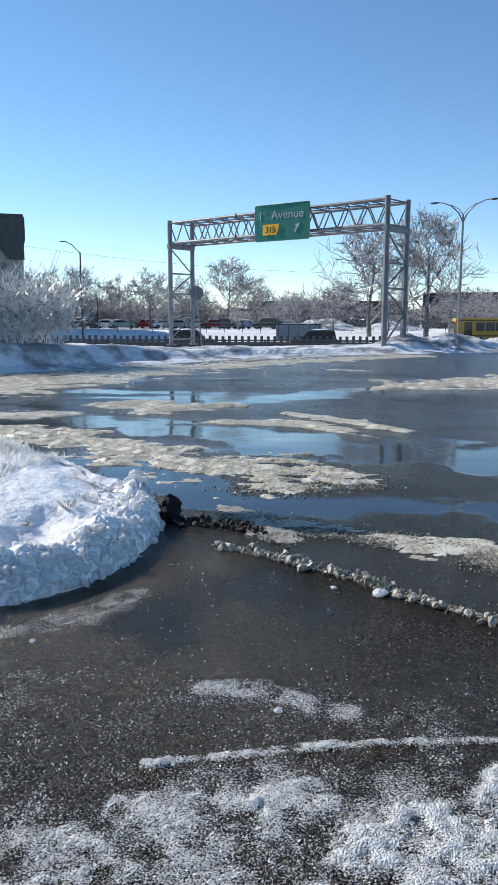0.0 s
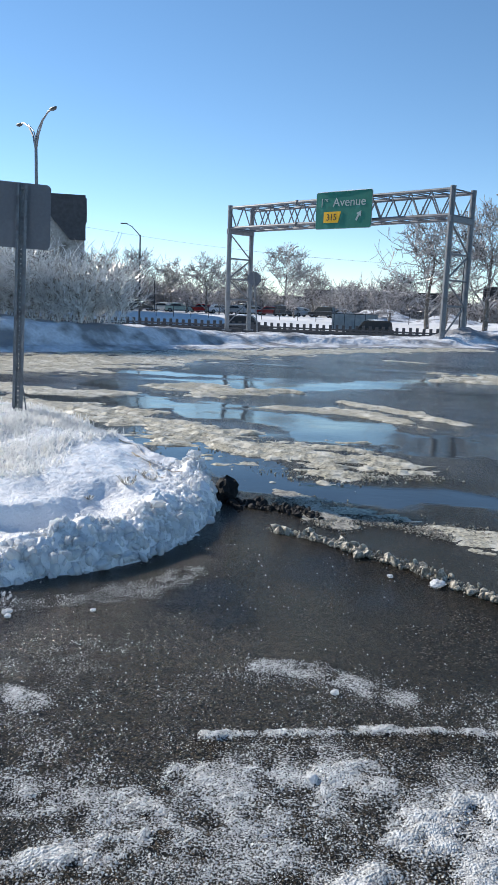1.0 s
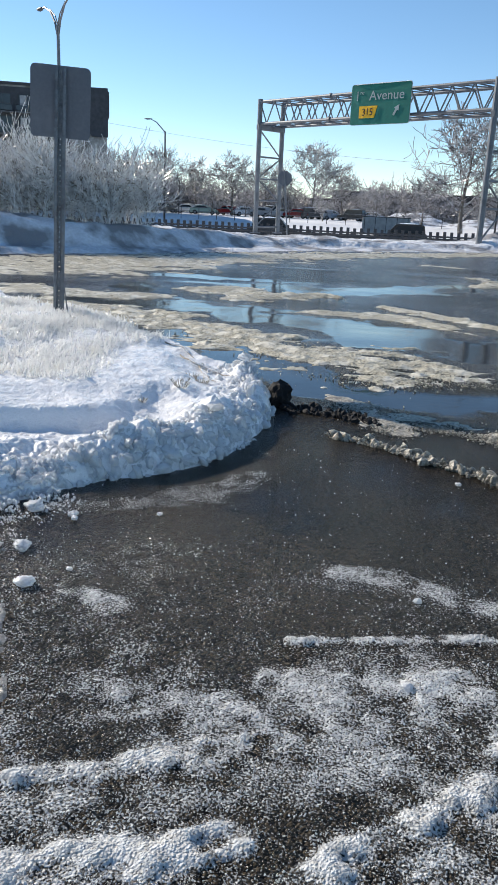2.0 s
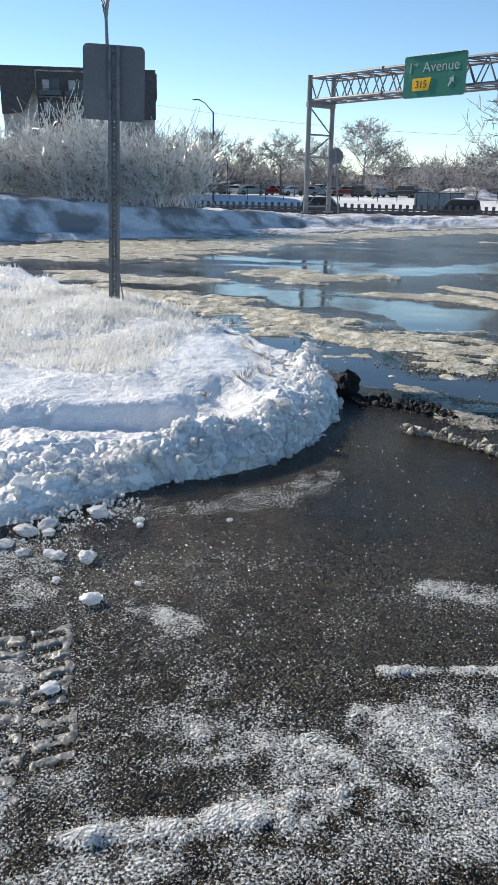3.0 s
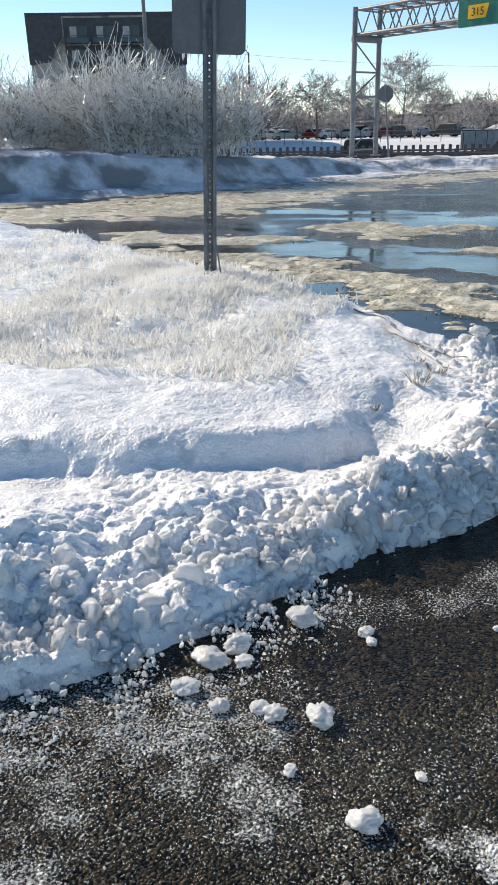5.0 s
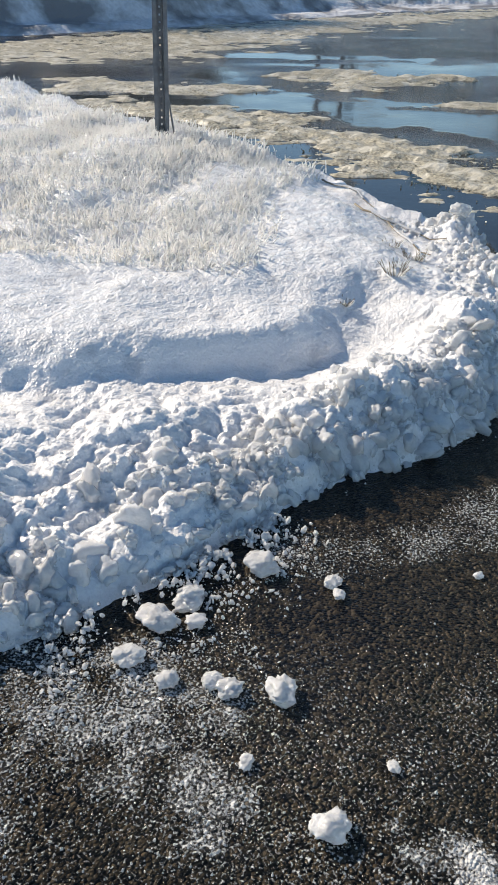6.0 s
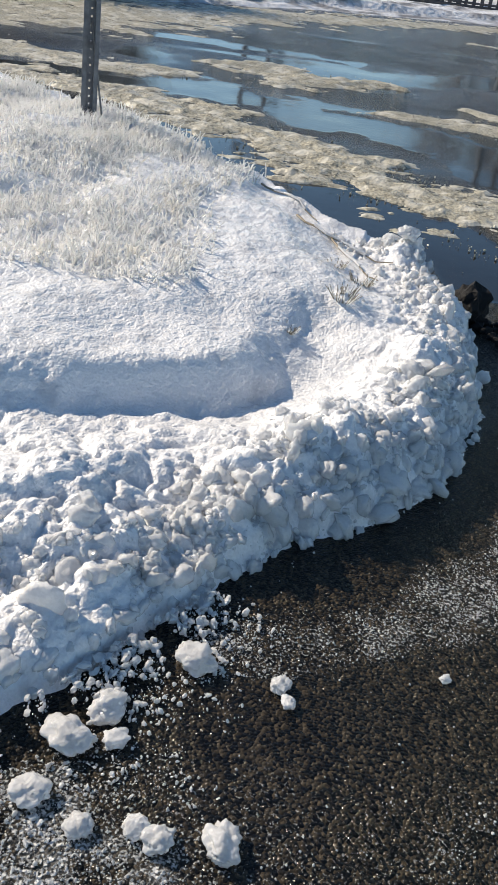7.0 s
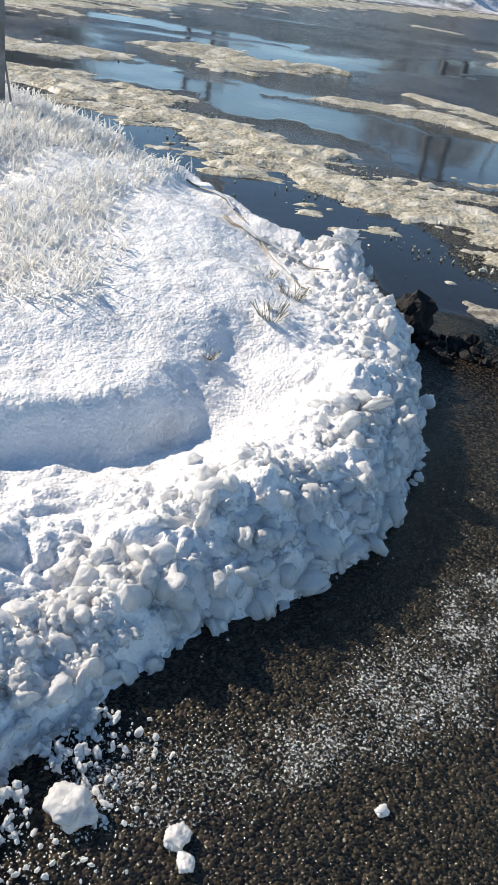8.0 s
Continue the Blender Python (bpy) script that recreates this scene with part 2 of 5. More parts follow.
def empty(name, m, label, category, group="", kind=""):
    ob = new(name)
    ob.matrix_world = m
    return tagged(ob, label, category, group, kind)


# ---- the lie of the land ----
def ground_z(x, y):
    """The yard is level, dips a little towards the road; the motorway lies lower, the fields beyond it level again."""
    z = -0.13 * smooth(6, 14, y)
    edge = 33.5 + 0.62 * np.clip(x, -40, 25)
    low = smooth(edge + 14, edge + 26, y) * (1 - smooth(88, 96, y + 0.1 * x))
    z = z - 1.05 * low * smooth(-60, -20, x + y)
    return z + 0.012 * fbm(x, y, 2.2, 3, 3) * (1 - smooth(30, 40, y))

# ---- ground ----
def spaced(stops, steps):
    """Coordinates from stop to stop, with the spacing given for each stretch changing smoothly."""
    out = [stops[0]]
    while out[-1] < stops[-1]:
        out.append(out[-1] + np.interp(out[-1], stops, steps))
    return np.array(out)


def stroke(x, y, line, seed, ragged=0.45, size=0.5):
    """How deep inside a ragged streak a place lies: above 0 inside. line: rows of (x, y, half width)."""
    d, _, w = along(x, y, rounded(line, 1))
    return 1 - d / w[..., 0] + ragged * fbm(x, y, size, 5, seed)


# streaks of slush on the road: rows of (x, y, half width), then the thickness
STREAKS = [
    ([(-3.6, 10.9, 0.75), (-1.9, 10.3, 0.6), (-0.5, 9.3, 0.5), (0.6, 8.0, 0.55), (1.3, 7.35, 0.72), (2.1, 6.95, 0.85), (2.8, 6.85, 0.3)], 0.045),
    ([(-4.6, 12.9, 0.6), (-3.2, 12.6, 0.55), (-2.0, 12.9, 0.35)], 0.035),
    ([(-1.8, 14.6, 0.25), (-1.0, 14.6, 0.95), (0.1, 13.9, 0.6), (0.75, 14.7, 0.55), (1.3, 14.5, 0.12)], 0.05),
    ([(1.0, 12.0, 0.4), (2.0, 12.0, 0.55), (3.1, 10.7, 0.12)], 0.04),
    ([(2.1, 13.3, 0.15), (3.0, 12.5, 0.3), (3.9, 10.6, 0.14)], 0.04),
    ([(2.4, 11.2, 0.07), (3.4, 10.0, 0.08)], 0.025),
    ([(4.7, 19.0, 0.5), (6.0, 20.0, 1.5), (9.0, 20.5, 1.9)], 0.06),
    ([(3.5, 25.8, 0.25), (4.7, 25.4, 0.2)], 0.03),
]
GRITTY = [
    ([(2.2, 4.75, 0.12), (2.75, 4.62, 0.2), (3.4, 4.15, 0.26), (4.2, 3.7, 0.3)], 0.010),
    ([(1.65, 5.3, 0.12), (1.95, 4.9, 0.22), (2.1, 4.5, 0.16)], 0.016),
]


def road_masks(x, y):
    """Where water stands, where a crust of grains of ice lies, and where the crust is thick."""
    wet = 0.5 + 0.35 * fbm(x, y, 2.6, 4, 11) + 0.1 * smooth(4, 6, y)
    # the road beyond the slush lies wet, with long films of water across it
    films = np.clip(0.58 - 0.14 * smooth(12, 16, y) + 0.55 * fbm(x * 0.35, y, 1.6, 4, 13), 0, 1)
    wet = np.maximum(wet, films * smooth(6.6, 7.6, y + 0.35 * x * 0.5 + 0.3 * fbm(x, y, 1.0, 3, 14)))
    for line, amount in (([(-1.8, 12.2, 0.9), (0.4, 10.9, 1.3), (2.3, 9.4, 1.5), (4.5, 8.2, 1.5), (7, 7.4, 1.6)], 1.3),
                         ([(-1.6, 9.2, 0.5), (-0.5, 8.2, 0.55), (0.6, 6.9, 0.6), (1.4, 5.9, 0.5)], 1.2),
                         ([(1.4, 5.85, 0.45), (2.2, 5.55, 0.5), (3.2, 5.7, 0.6), (5, 5.2, 0.8)], 0.95),
                         ([(0.8, 15.6, 0.8), (2.6, 16.6, 1.0), (5.2, 19.6, 0.8)], 1.2),
                         ([(-3.0, 17.5, 0.8), (0.5, 17.2, 0.7)], 0.9),
                         ([(0.25, 2.9, 0.2), (0.8, 3.4, 0.3), (1.2, 4.3, 0.3), (1.25, 4.9, 0.28)], 0.62),
                         ([(2.0, 3.9, 0.9), (1.7, 3.0, 1.1), (1.4, 2.4, 0.9)], 0.62),
                         ([(0.3, 2.3, 0.3), (0.95, 1.6, 0.35)], 0.6)):
        wet = np.maximum(wet, amount * np.clip(stroke(x, y, line, 21, 0.6, 0.6) * (2.0 if line[0][1] > 5 else 1.0), 0, 1))
    wet = np.where(y > 22, np.minimum(wet, 0.58), wet)
    wet = np.where(y > 45, 0.0, wet)
    ice = np.zeros_like(x)
    for line, amount in (([(0.2, 2.55, 0.12), (0.6, 2.72, 0.16), (1.0, 2.95, 0.18), (1.2, 3.35, 0.12)], 0.3),
                         ([(0.1, 2.0, 0.3), (0.5, 1.65, 0.3), (0.75, 1.35, 0.35), (0.9, 0.9, 0.35)], 0.2),
                         ([(-1.2, 1.75, 0.4), (-0.4, 1.95, 0.36), (0.02, 1.97, 0.3), (0.2, 1.75, 0.2)], 0.42),
                         ([(0.6, 1.75, 0.07), (0.85, 1.68, 0.1)], 0.65),
                         ([(0.85, 0.66, 0.06), (1.15, 0.78, 0.07), (1.48, 0.96, 0.05)], 0.95),
                         ([(1.08, 1.04, 0.09), (1.33, 1.18, 0.12), (1.55, 1.05, 0.14)], 0.72),
                         ([(1.55, 1.22, 0.14), (1.85, 1.2, 0.22), (2.15, 1.38, 0.14)], 0.68),
                         ([(1.58, 1.54, 0.03), (1.9, 1.63, 0.042), (2.3, 1.72, 0.035), (2.9, 1.78, 0.035)], 0.78),
                         ([(1.76, 2.15, 0.1), (2.05, 2.12, 0.1), (2.32, 1.97, 0.1)], 0.5),
                         ([(0.7, 0.3, 0.12), (1.25, 0.47, 0.12), (1.5, 0.58, 0.09)], 1.0),
                         ([(1.74, 0.54, 0.09), (2.0, 0.75, 0.1), (2.2, 0.9, 0.1)], 0.88),
                         ([(2.28, 1.08, 0.13), (2.55, 1.25, 0.17), (2.75, 1.12, 0.22), (2.9, 1.5, 0.14)], 0.95)):
        ice = np.maximum(ice, amount * np.clip(stroke(x, y, line, 31, 0.5, 0.22) * 2.0, 0, 1))
    patchy = np.clip(0.62 + 0.9 * fbm(x, y, 0.42, 4, 33), 0.1, 1)
    edge = y + 0.25 * fbm(x, y, 0.5, 3, 34)
    ice = np.maximum(ice, 0.8 * smooth(1.6, 1.0, edge) * patchy)
    ice = np.maximum(ice, 0.5 * smooth(2.1, 1.5, edge) * smooth(1.2, 1.9, x) * patchy)
    ice = np.maximum(ice, 0.2 * smooth(2.5, 1.9, edge) * patchy)
    ice = np.maximum(ice, 0.45 * smooth(2.3, 1.9, edge) * smooth(0.55, 0.1, x + 0.3 * fbm(x, y, 0.3, 3, 36)) * patchy)
    ice = ice * np.clip(0.84 + 0.75 * fbm(x, y, 0.07, 4, 35), 0.25, 1.15) * smooth(-1.4, -0.2, y) * smooth(6.0, 3.8, x) * smooth(-3.5, -1.5, x)
    wet = np.where((y < -1.4) | (np.abs(x) > 40), 0.35, wet)
    return wet, ice


def road_material():
    m = bpy.data.materials.new("wet_asphalt")
    m.use_nodes = True
    nt, n = m.node_tree, m.node_tree.nodes
    link, p = nt.links.new, n["Principled BSDF"]
    tc = n.new("ShaderNodeTexCoord")

    def attribute(name):
        a = n.new("ShaderNodeAttribute")
        a.attribute_name = name
        return a.outputs["Fac"]

    def tex(scale, detail=3.0, kind="ShaderNodeTexNoise"):
        t = n.new(kind)
        t.inputs["Scale"].default_value = scale
        if kind == "ShaderNodeTexNoise":
            t.inputs["Detail"].default_value = detail
        link(tc.outputs["Object"], t.inputs["Vector"])
        return t

    def ramp(v, lo, hi, a=0.0, b=1.0):
        r = n.new("ShaderNodeMapRange")
        for key, x in (("From Min", lo), ("From Max", hi), ("To Min", a), ("To Max", b)):
            r.inputs[key].default_value = x
        link(v, r.inputs["Value"])
        return r.outputs[0]

    def op(kind, a, b):
        o = n.new("ShaderNodeMath")
        o.operation = kind
        for sock, v in zip(o.inputs, (a, b)):
            if isinstance(v, float):
                sock.default_value = v
            else:
                link(v, sock)
        return o.outputs[0]

    def mix(f, a, b):
        mx = n.new("ShaderNodeMix")
        mx.data_type = "RGBA"
        link(f, mx.inputs["Factor"])
        for sock, v in ((mx.inputs[6], a), (mx.inputs[7], b)):
            if isinstance(v, tuple):
                sock.default_value = (*v, 1)
            else:
                link(v, sock)
        return mx.outputs[2]

    wet, ice, snow = attribute("wet"), attribute("ice"), attribute("snow")
    stones = tex(120.0, kind="ShaderNodeTexVoronoi")
    fine, broad = tex(260.0, 2.0), tex(1.7, 5.0)
    colour = mix(ramp(stones.outputs["Color"], 0.4, 1.0), (0.002, 0.0018, 0.0016), (0.095, 0.072, 0.045))
    colour = mix(ramp(broad.outputs["Fac"], 0.4, 0.75, 0.0, 0.4), colour, (0.010, 0.0115, 0.0095))
    colour = mix(ramp(wet, 0.5, 0.95, 0.0, 0.8), colour, (0.013, 0.0135, 0.016))
    grains = tex(130.0, 5.0)
    g = op("MULTIPLY", ramp(op("ADD", grains.outputs["Fac"], op("MULTIPLY", ice, 0.36)), 0.62, 0.725), ramp(ice, 0.02, 0.15))
    crust = tex(38.0, 6.0)
    g = op("MULTIPLY", g, ramp(crust.outputs["Fac"], 0.3, 0.6, 0.5, 1.0))
    film = op("MULTIPLY", ramp(ice, 0.25, 0.9), ramp(op("ADD", crust.outputs["Fac"], op("MULTIPLY", grains.outputs["Fac"], 0.6)), 0.7, 0.98, 0.12, 0.95))
    colour = mix(film, colour, (0.42, 0.425, 0.42))
    colour = mix(g, colour, (0.70, 0.71, 0.71))
    colour = mix(snow, colour, (0.72, 0.74, 0.77))
    link(colour, p.inputs["Base Color"])
    rough = op("MAXIMUM", op("MULTIPLY", ramp(wet, 0.30, 0.8, 1.0, 0.3), ramp(stones.outputs["Color"], 0.1, 0.8, 0.12, 0.28)), op("MULTIPLY", g, 0.3))
    rough = op("MAXIMUM", rough, op("MULTIPLY", snow, 0.7))
    link(rough, p.inputs["Roughness"])
    p.inputs["IOR"].default_value = 1.33
    rel = op("MULTIPLY", stones.outputs["Distance"], -1.1)
    rel = op("ADD", rel, op("MULTIPLY", fine.outputs["Fac"], 0.25))
    rel = op("MULTIPLY", rel, ramp(wet, 0.4, 0.85, 1.0, 0.01))
    ripple = tex(9.0, 3.0)
    rel = op("ADD", rel, op("MULTIPLY", ripple.outputs["Fac"], ramp(wet, 0.5, 0.9, 0.0, 0.16)))
    rel = op("ADD", rel, op("MULTIPLY", film, 0.5))
    link(ramp(wet, 0.0, 0.7, 0.0, 0.5), p.inputs["Specular IOR Level"])
    rel = op("ADD", rel, op("MULTIPLY", g, 0.9))
    b = n.new("ShaderNodeBump")
    b.inputs["Strength"].default_value, b.inputs["Distance"].default_value = 1.0, 0.007
    link(rel, b.inputs["Height"])
    link(b.outputs[0], p.inputs["Normal"])
    return m


# far edge of the road: rows of (x, y, height of the snow bank behind it)
FAR_EDGE = rounded([(-60, 2, 1.3), (-20, 13, 1.3), (-9.5, 20, 1.2), (-4.9, 25.5, 0.95), (-1.2, 31, 0.45), (5.5, 36.5, 0.28), (13, 40.5, 0.35), (30, 47, 0.45), (90, 64, 0.6)], 2)

ROAD = road_material()
gx = spaced([-9, -1.5, 0.2, 2.6, 4.5, 10.0], [0.22, 0.03, 0.018, 0.018, 0.04, 0.22])
gy = spaced([-1.5, 0.4, 3.0, 6.0, 12, 22, 46], [0.05, 0.016, 0.02, 0.04, 0.09, 0.18, 0.4])
gx = np.concatenate([[-1500, -600, -250, -120, -70, -40, -25, -16, -12], gx, [12, 15, 20, 28, 40, 70, 120, 250, 600, 1500]])
gy = np.concatenate([[-400, -120, -40, -15, -6, -3], gy, [48, 50, 52, 54, 57, 60, 64, 68, 74, 82, 86, 88, 90, 92, 94, 96, 98, 102, 110, 130, 200, 400, 900, 1800, 2600]])
X, Y = np.meshgrid(gx, gy, indexing="ij")
wet, ice = road_masks(X, Y)
d_far, side_far, _ = along(X, Y, FAR_EDGE)
beyond = d_far * side_far
Z = ground_z(X, Y) - 0.006 * smooth(0.5, 0.9, wet) + np.where(Y < 4, 0.012 * smooth(0.55, 1.0, ice) * (0.5 + lumps(X, Y, 0.09, 4)) + 0.012 * np.clip(ice, 0, 1) * lumps(X, Y, 0.045, 3), 0)
motorway = smooth(64, 67, Y + 0.1 * X) * (1 - smooth(84, 87, Y + 0.1 * X))
tagged(sheet("ground", X, Y, Z, ROAD, attributes={"wet": wet, "ice": ice, "snow": smooth(-0.3, 0.6, beyond + 0.6 * fbm(X, Y, 1.5, 4, 8)) * (1 - motorway)}),
       "wet dark asphalt with puddles and a crust of ice grains", "ground", kind="structure")


def slush_patch(line, thick, seed, mat, label, rough=1.0):
    pts = np.array(line)
    r = pts[:, 2].max() * 1.9
    step = 0.022 if pts[:, 1].mean() < 9 else 0.045 if pts[:, 1].mean() < 17 else 0.09
    x, y = np.meshgrid(np.arange(pts[:, 0].min() - r, pts[:, 0].max() + r, step), np.arange(pts[:, 1].min() - r, pts[:, 1].max() + r, step), indexing="ij")
    f = stroke(x, y, line, seed, 0.75, 0.8) + 0.85 * fbm(x * 0.6, y, 0.3, 5, seed + 4) + 0.3 * fbm(x * 0.6, y, 0.1, 3, seed + 6) - 0.02
    # tyre tracks pressed along the streak
    d, side, _ = along(x, y, rounded(line, 1))
    ruts = np.cos((d * side + 0.08 * fbm(x, y, 0.8, 2, seed)) * 2 * np.pi / 0.34)
    h = 0.75 * thick * np.clip(f * 1.4, 0, 1) * (0.7 + 0.35 * ruts + 0.6 * rough * fbm(x, y, 0.16, 4, seed + 2)) - 0.02 * np.clip(-f * 6, 0, 1)
    h += 0.009 * rough * lumps(x, y, max(0.04, step * 2.0), seed) * np.clip(f * 3, 0, 1)
    return tagged(sheet("slush_patch", x, y, ground_z(x, y) + h - 0.004, mat, keep=f > -0.05), label, "slush", "slush on the road", "stuff")


for k, (line, thick) in enumerate(STREAKS):
    slush_patch(line, thick, 50 + 7 * k, SLUSH, "tan salty slush pressed into a ridge on the road")
slush_patch([(2.1, 4.95, 0.12), (2.7, 4.72, 0.24), (3.3, 4.28, 0.34), (4.3, 3.75, 0.4)], 0.012, 331, SLUSH, "thin gritty film of tan slush on the asphalt")
slush_patch([(1.5, 5.55, 0.1), (1.85, 5.05, 0.24), (2.1, 4.55, 0.16)], 0.01, 337, RUBBLE, "thin gritty film of brown slush on the asphalt")
# tan shoulder of slush along the far side
slush_patch([(-9.0, 16.3, 1.6), (-5.6, 19.2, 2.4), (-3.4, 23.5, 1.9), (1.5, 30.3, 1.3), (8, 35.8, 0.9)], 0.05, 301, SLUSH, "smooth tan slush along the road's shoulder", 0.3)


# ---- far snow bank ----
def far_bank():
    s = np.array(FAR_EDGE)
    dist = np.concatenate([[0], np.cumsum(np.hypot(*np.diff(s[:, :2], axis=0).T))])
    u = np.arange(0, dist[-1], 0.22)
    v = np.concatenate([np.linspace(-0.5, 4.2, 34), np.linspace(4.6, 9, 8)])
    cx, cy, ch = (np.interp(u, dist, s[:, i]) for i in range(3))
    tx, ty = np.gradient(cx), np.gradient(cy)
    ln = np.hypot(tx, ty)
    nx, ny = -ty / ln, tx / ln
    x, y = cx[:, None] + nx[:, None] * v, cy[:, None] + ny[:, None] * v
    hh = ch[:, None] * (1 + 0.18 * fbm(x, y, 4.0, 3, 61))
    front = smooth(0.0, 0.5, v + 0.25 * fbm(x, y, 1.0, 3, 62)) * 0.16 + smooth(0.7, 1.75, v + 0.3 * fbm(x, y, 1.6, 3, 63)) * 0.84
    h = hh * front * (1 - 0.55 * smooth(3.2, 8.5, v)) + 0.1 * fbm(x, y, 0.8, 4, 64) * front - 0.04 * (v < -0.2)
    # ploughed heaps by the gantry
    for px, py, r, top in ((8.2, 41.2, 1.3, 0.5), (11.0, 42.4, 1.9, 0.6), (15.5, 45, 2.2, 0.45), (20.5, 47, 3, 0.5)):
        g = np.exp(-((x - px) ** 2 + (y - py) ** 2) / (r * r) * 1.2)
        h += top * g * (1 + 0.3 * fbm(x, y, 0.7, 3, 66))
    tagged(sheet("snow_bank", x, y, ground_z(x, y) * 0 - 0.14 + h, FAR_SNOW), "long ploughed bank of old grey-white snow", "snow bank", kind="stuff")



def snow_heap(cx, cy, r, top, seed):
    x, y = np.meshgrid(np.arange(cx - r * 1.4, cx + r * 1.4, r / 14), np.arange(cy - r, cy + r, r / 14), indexing="ij")
    d = np.hypot((x - cx) / 1.3, y - cy) / r
    h = top * (1 - smooth(0.0, 0.95, d)) * (1 + 0.3 * fbm(x, y, r * 0.5, 4, seed)) + 0.15 * fbm(x, y, 1.0, 3, seed + 1) * (d < 0.9) - 0.1 * (d > 0.95)
    tagged(sheet("snow_heap", x, y, h - 0.15, FAR_SNOW), "heap of ploughed snow in the car park", "snow heap")


far_bank()
snow_heap(7.5, 116, 6.5, 1.7, 81)
snow_heap(17, 112, 5.0, 1.2, 85)


# ---- near snow bank ----
EDGE = rounded([(-7.0, 0.2), (-2.6, 1.3), (-1.0, 1.75), (-0.35, 2.08), (0.05, 2.55), (0.32, 2.97), (0.62, 3.18), (0.88, 3.45), (1.05, 3.85), (1.13, 4.3), (1.13, 4.85), (1.0, 5.4),
                (0.8, 5.75), (0.42, 5.95), (0.05, 6.45), (-0.4, 6.9), (-0.98, 7.32), (-1.8, 7.95), (-3.0, 9.0), (-4.6, 10.6), (-8, 12.6)], 2)
NEAR_END = 5.4
TROUGH = rounded([(-6, 2.2), (-1.6, 2.85), (-0.6, 3.2), (-0.26, 3.4), (0.04, 3.62), (0.25, 3.96), (0.35, 4.4), (0.43, 4.75), (0.5, 5.2)], 2)


def bank_height(x, y, detail=True):
    d, side, _ = along(x, y, EDGE)
    d = d * side                                   # inside: above 0
    near_line = [p for p in EDGE if p[1] <= NEAR_END and (p[0] > -0.5 or p[1] < 4)]
    back_line = [p for p in EDGE if p[1] >= NEAR_END - 0.1]
    dn, db = along(x, y, near_line)[0], along(x, y, back_line)[0]
    w = dn + 0.07 * fbm(x, y, 0.5, 4, 71)
    left = smooth(0.9, -3.5, x)
    mound = np.exp(-((x + 1.5) ** 2 + (y - 6.8) ** 2) / 0.6)
    base = 0.265 + 0.10 * left + 0.13 * smooth(4.5, 7.5, y) * left + 0.14 * mound
    w = w / (1 + 0.9 * smooth(0.2, -0.5, x))
    front = np.interp(w, [0, 0.025, 0.09, 0.18, 0.28, 9], [0.0, 0.055, 0.125, 0.185, 0.215, 0.215]) * (0.9 + 0.3 * fbm(x, y, 0.5, 2, 70))
    q, side_q, _ = along(x, y, TROUGH)             # above 0 on the side of the shelf
    q = q * side_q + 0.13 * fbm(x, y, 0.55, 4, 72)
    deep = (1 - smooth(3.75, 4.6, y + 0.2 * fbm(x, y, 0.4, 2, 66))) * (1 - 0.55 * smooth(-0.1, -0.9, x + 0.5 * fbm(x, y, 0.6, 3, 67)))
    low = 0.08 + 0.02 * fbm(x, y, 0.4, 3, 69)
    ridge = front - np.maximum(front - low, 0) * np.exp(-(np.minimum(q, 0) / 0.3) ** 2) * deep
    shelf = low + (base - low) * (0.78 * smooth(-0.02, 0.25, q) + 0.22 * smooth(0.2, 0.9, q))
    shelf = shelf * deep + np.minimum(base, front + 0.02 + 0.1 * smooth(0.5, 1.2, dn) + 0.09 * mound) * (1 - deep)
    turn = smooth(-0.09, 0.11, q)
    h = ridge * (1 - turn) + turn * np.minimum(shelf, front + 0.1 + 0.4 * smooth(0.7, 2.2, dn))
    h = np.minimum(h, 0.05 + 0.95 * np.where(db < 3, smooth(-0.05, 0.3, db + 0.05 * fbm(x, y, 0.4, 3, 73)) * (base + 0.02) + 0.02, 9))
    if detail:
        rugged = np.exp(-((w - 0.18) / 0.26) ** 2) * smooth(0.12, -0.12, q)
        wx, wy = x + 0.05 * fbm(x, y, 0.14, 3, 1), y + 0.05 * fbm(x, y, 0.14, 3, 6)
        big = lumps(wx, wy, 0.15, 75) - 0.35
        mid = (lumps(x, wy, 0.075, 76) - 0.3) * (0.7 + 0.7 * fbm(x, y, 0.3, 2, 73))
        small = lumps(wx, y, 0.036, 74)
        h += rugged * (0.042 * big + 0.036 * mid + 0.02 * small + 0.045 * fbm(x, y, 0.2, 5, 77))
        h += (1 - rugged) * (0.02 * fbm(x, y, 0.35, 3, 78) + 0.005 * fbm(x, y, 0.07, 4, 79) + 0.005 * lumps(wx, wy, 0.03, 80))
        h += 0.05 * np.exp(-((x - 0.8) ** 2 + (y - 5.5) ** 2) / 0.02)
    return np.where(d > 0, h * smooth(-0.02, 0.06, d) , -0.06) - 0.015, d


bx = spaced([-8, -1.6, -0.9, 1.2], [0.16, 0.03, 0.008, 0.008])
by = spaced([0.0, 1.9, 2.3, 4.6, 6.2, 13], [0.1, 0.018, 0.008, 0.009, 0.02, 0.16])
BX, BY = np.meshgrid(bx, by, indexing="ij")
BH, BD = bank_height(BX, BY)
near_bank = empty("snow_bank", Matrix(), "melting crusty snow bank with frosted top beside the road", "snow bank")
sheet("crust", BX, BY, BH, SNOW, keep=BD > -0.03, parent=near_bank)


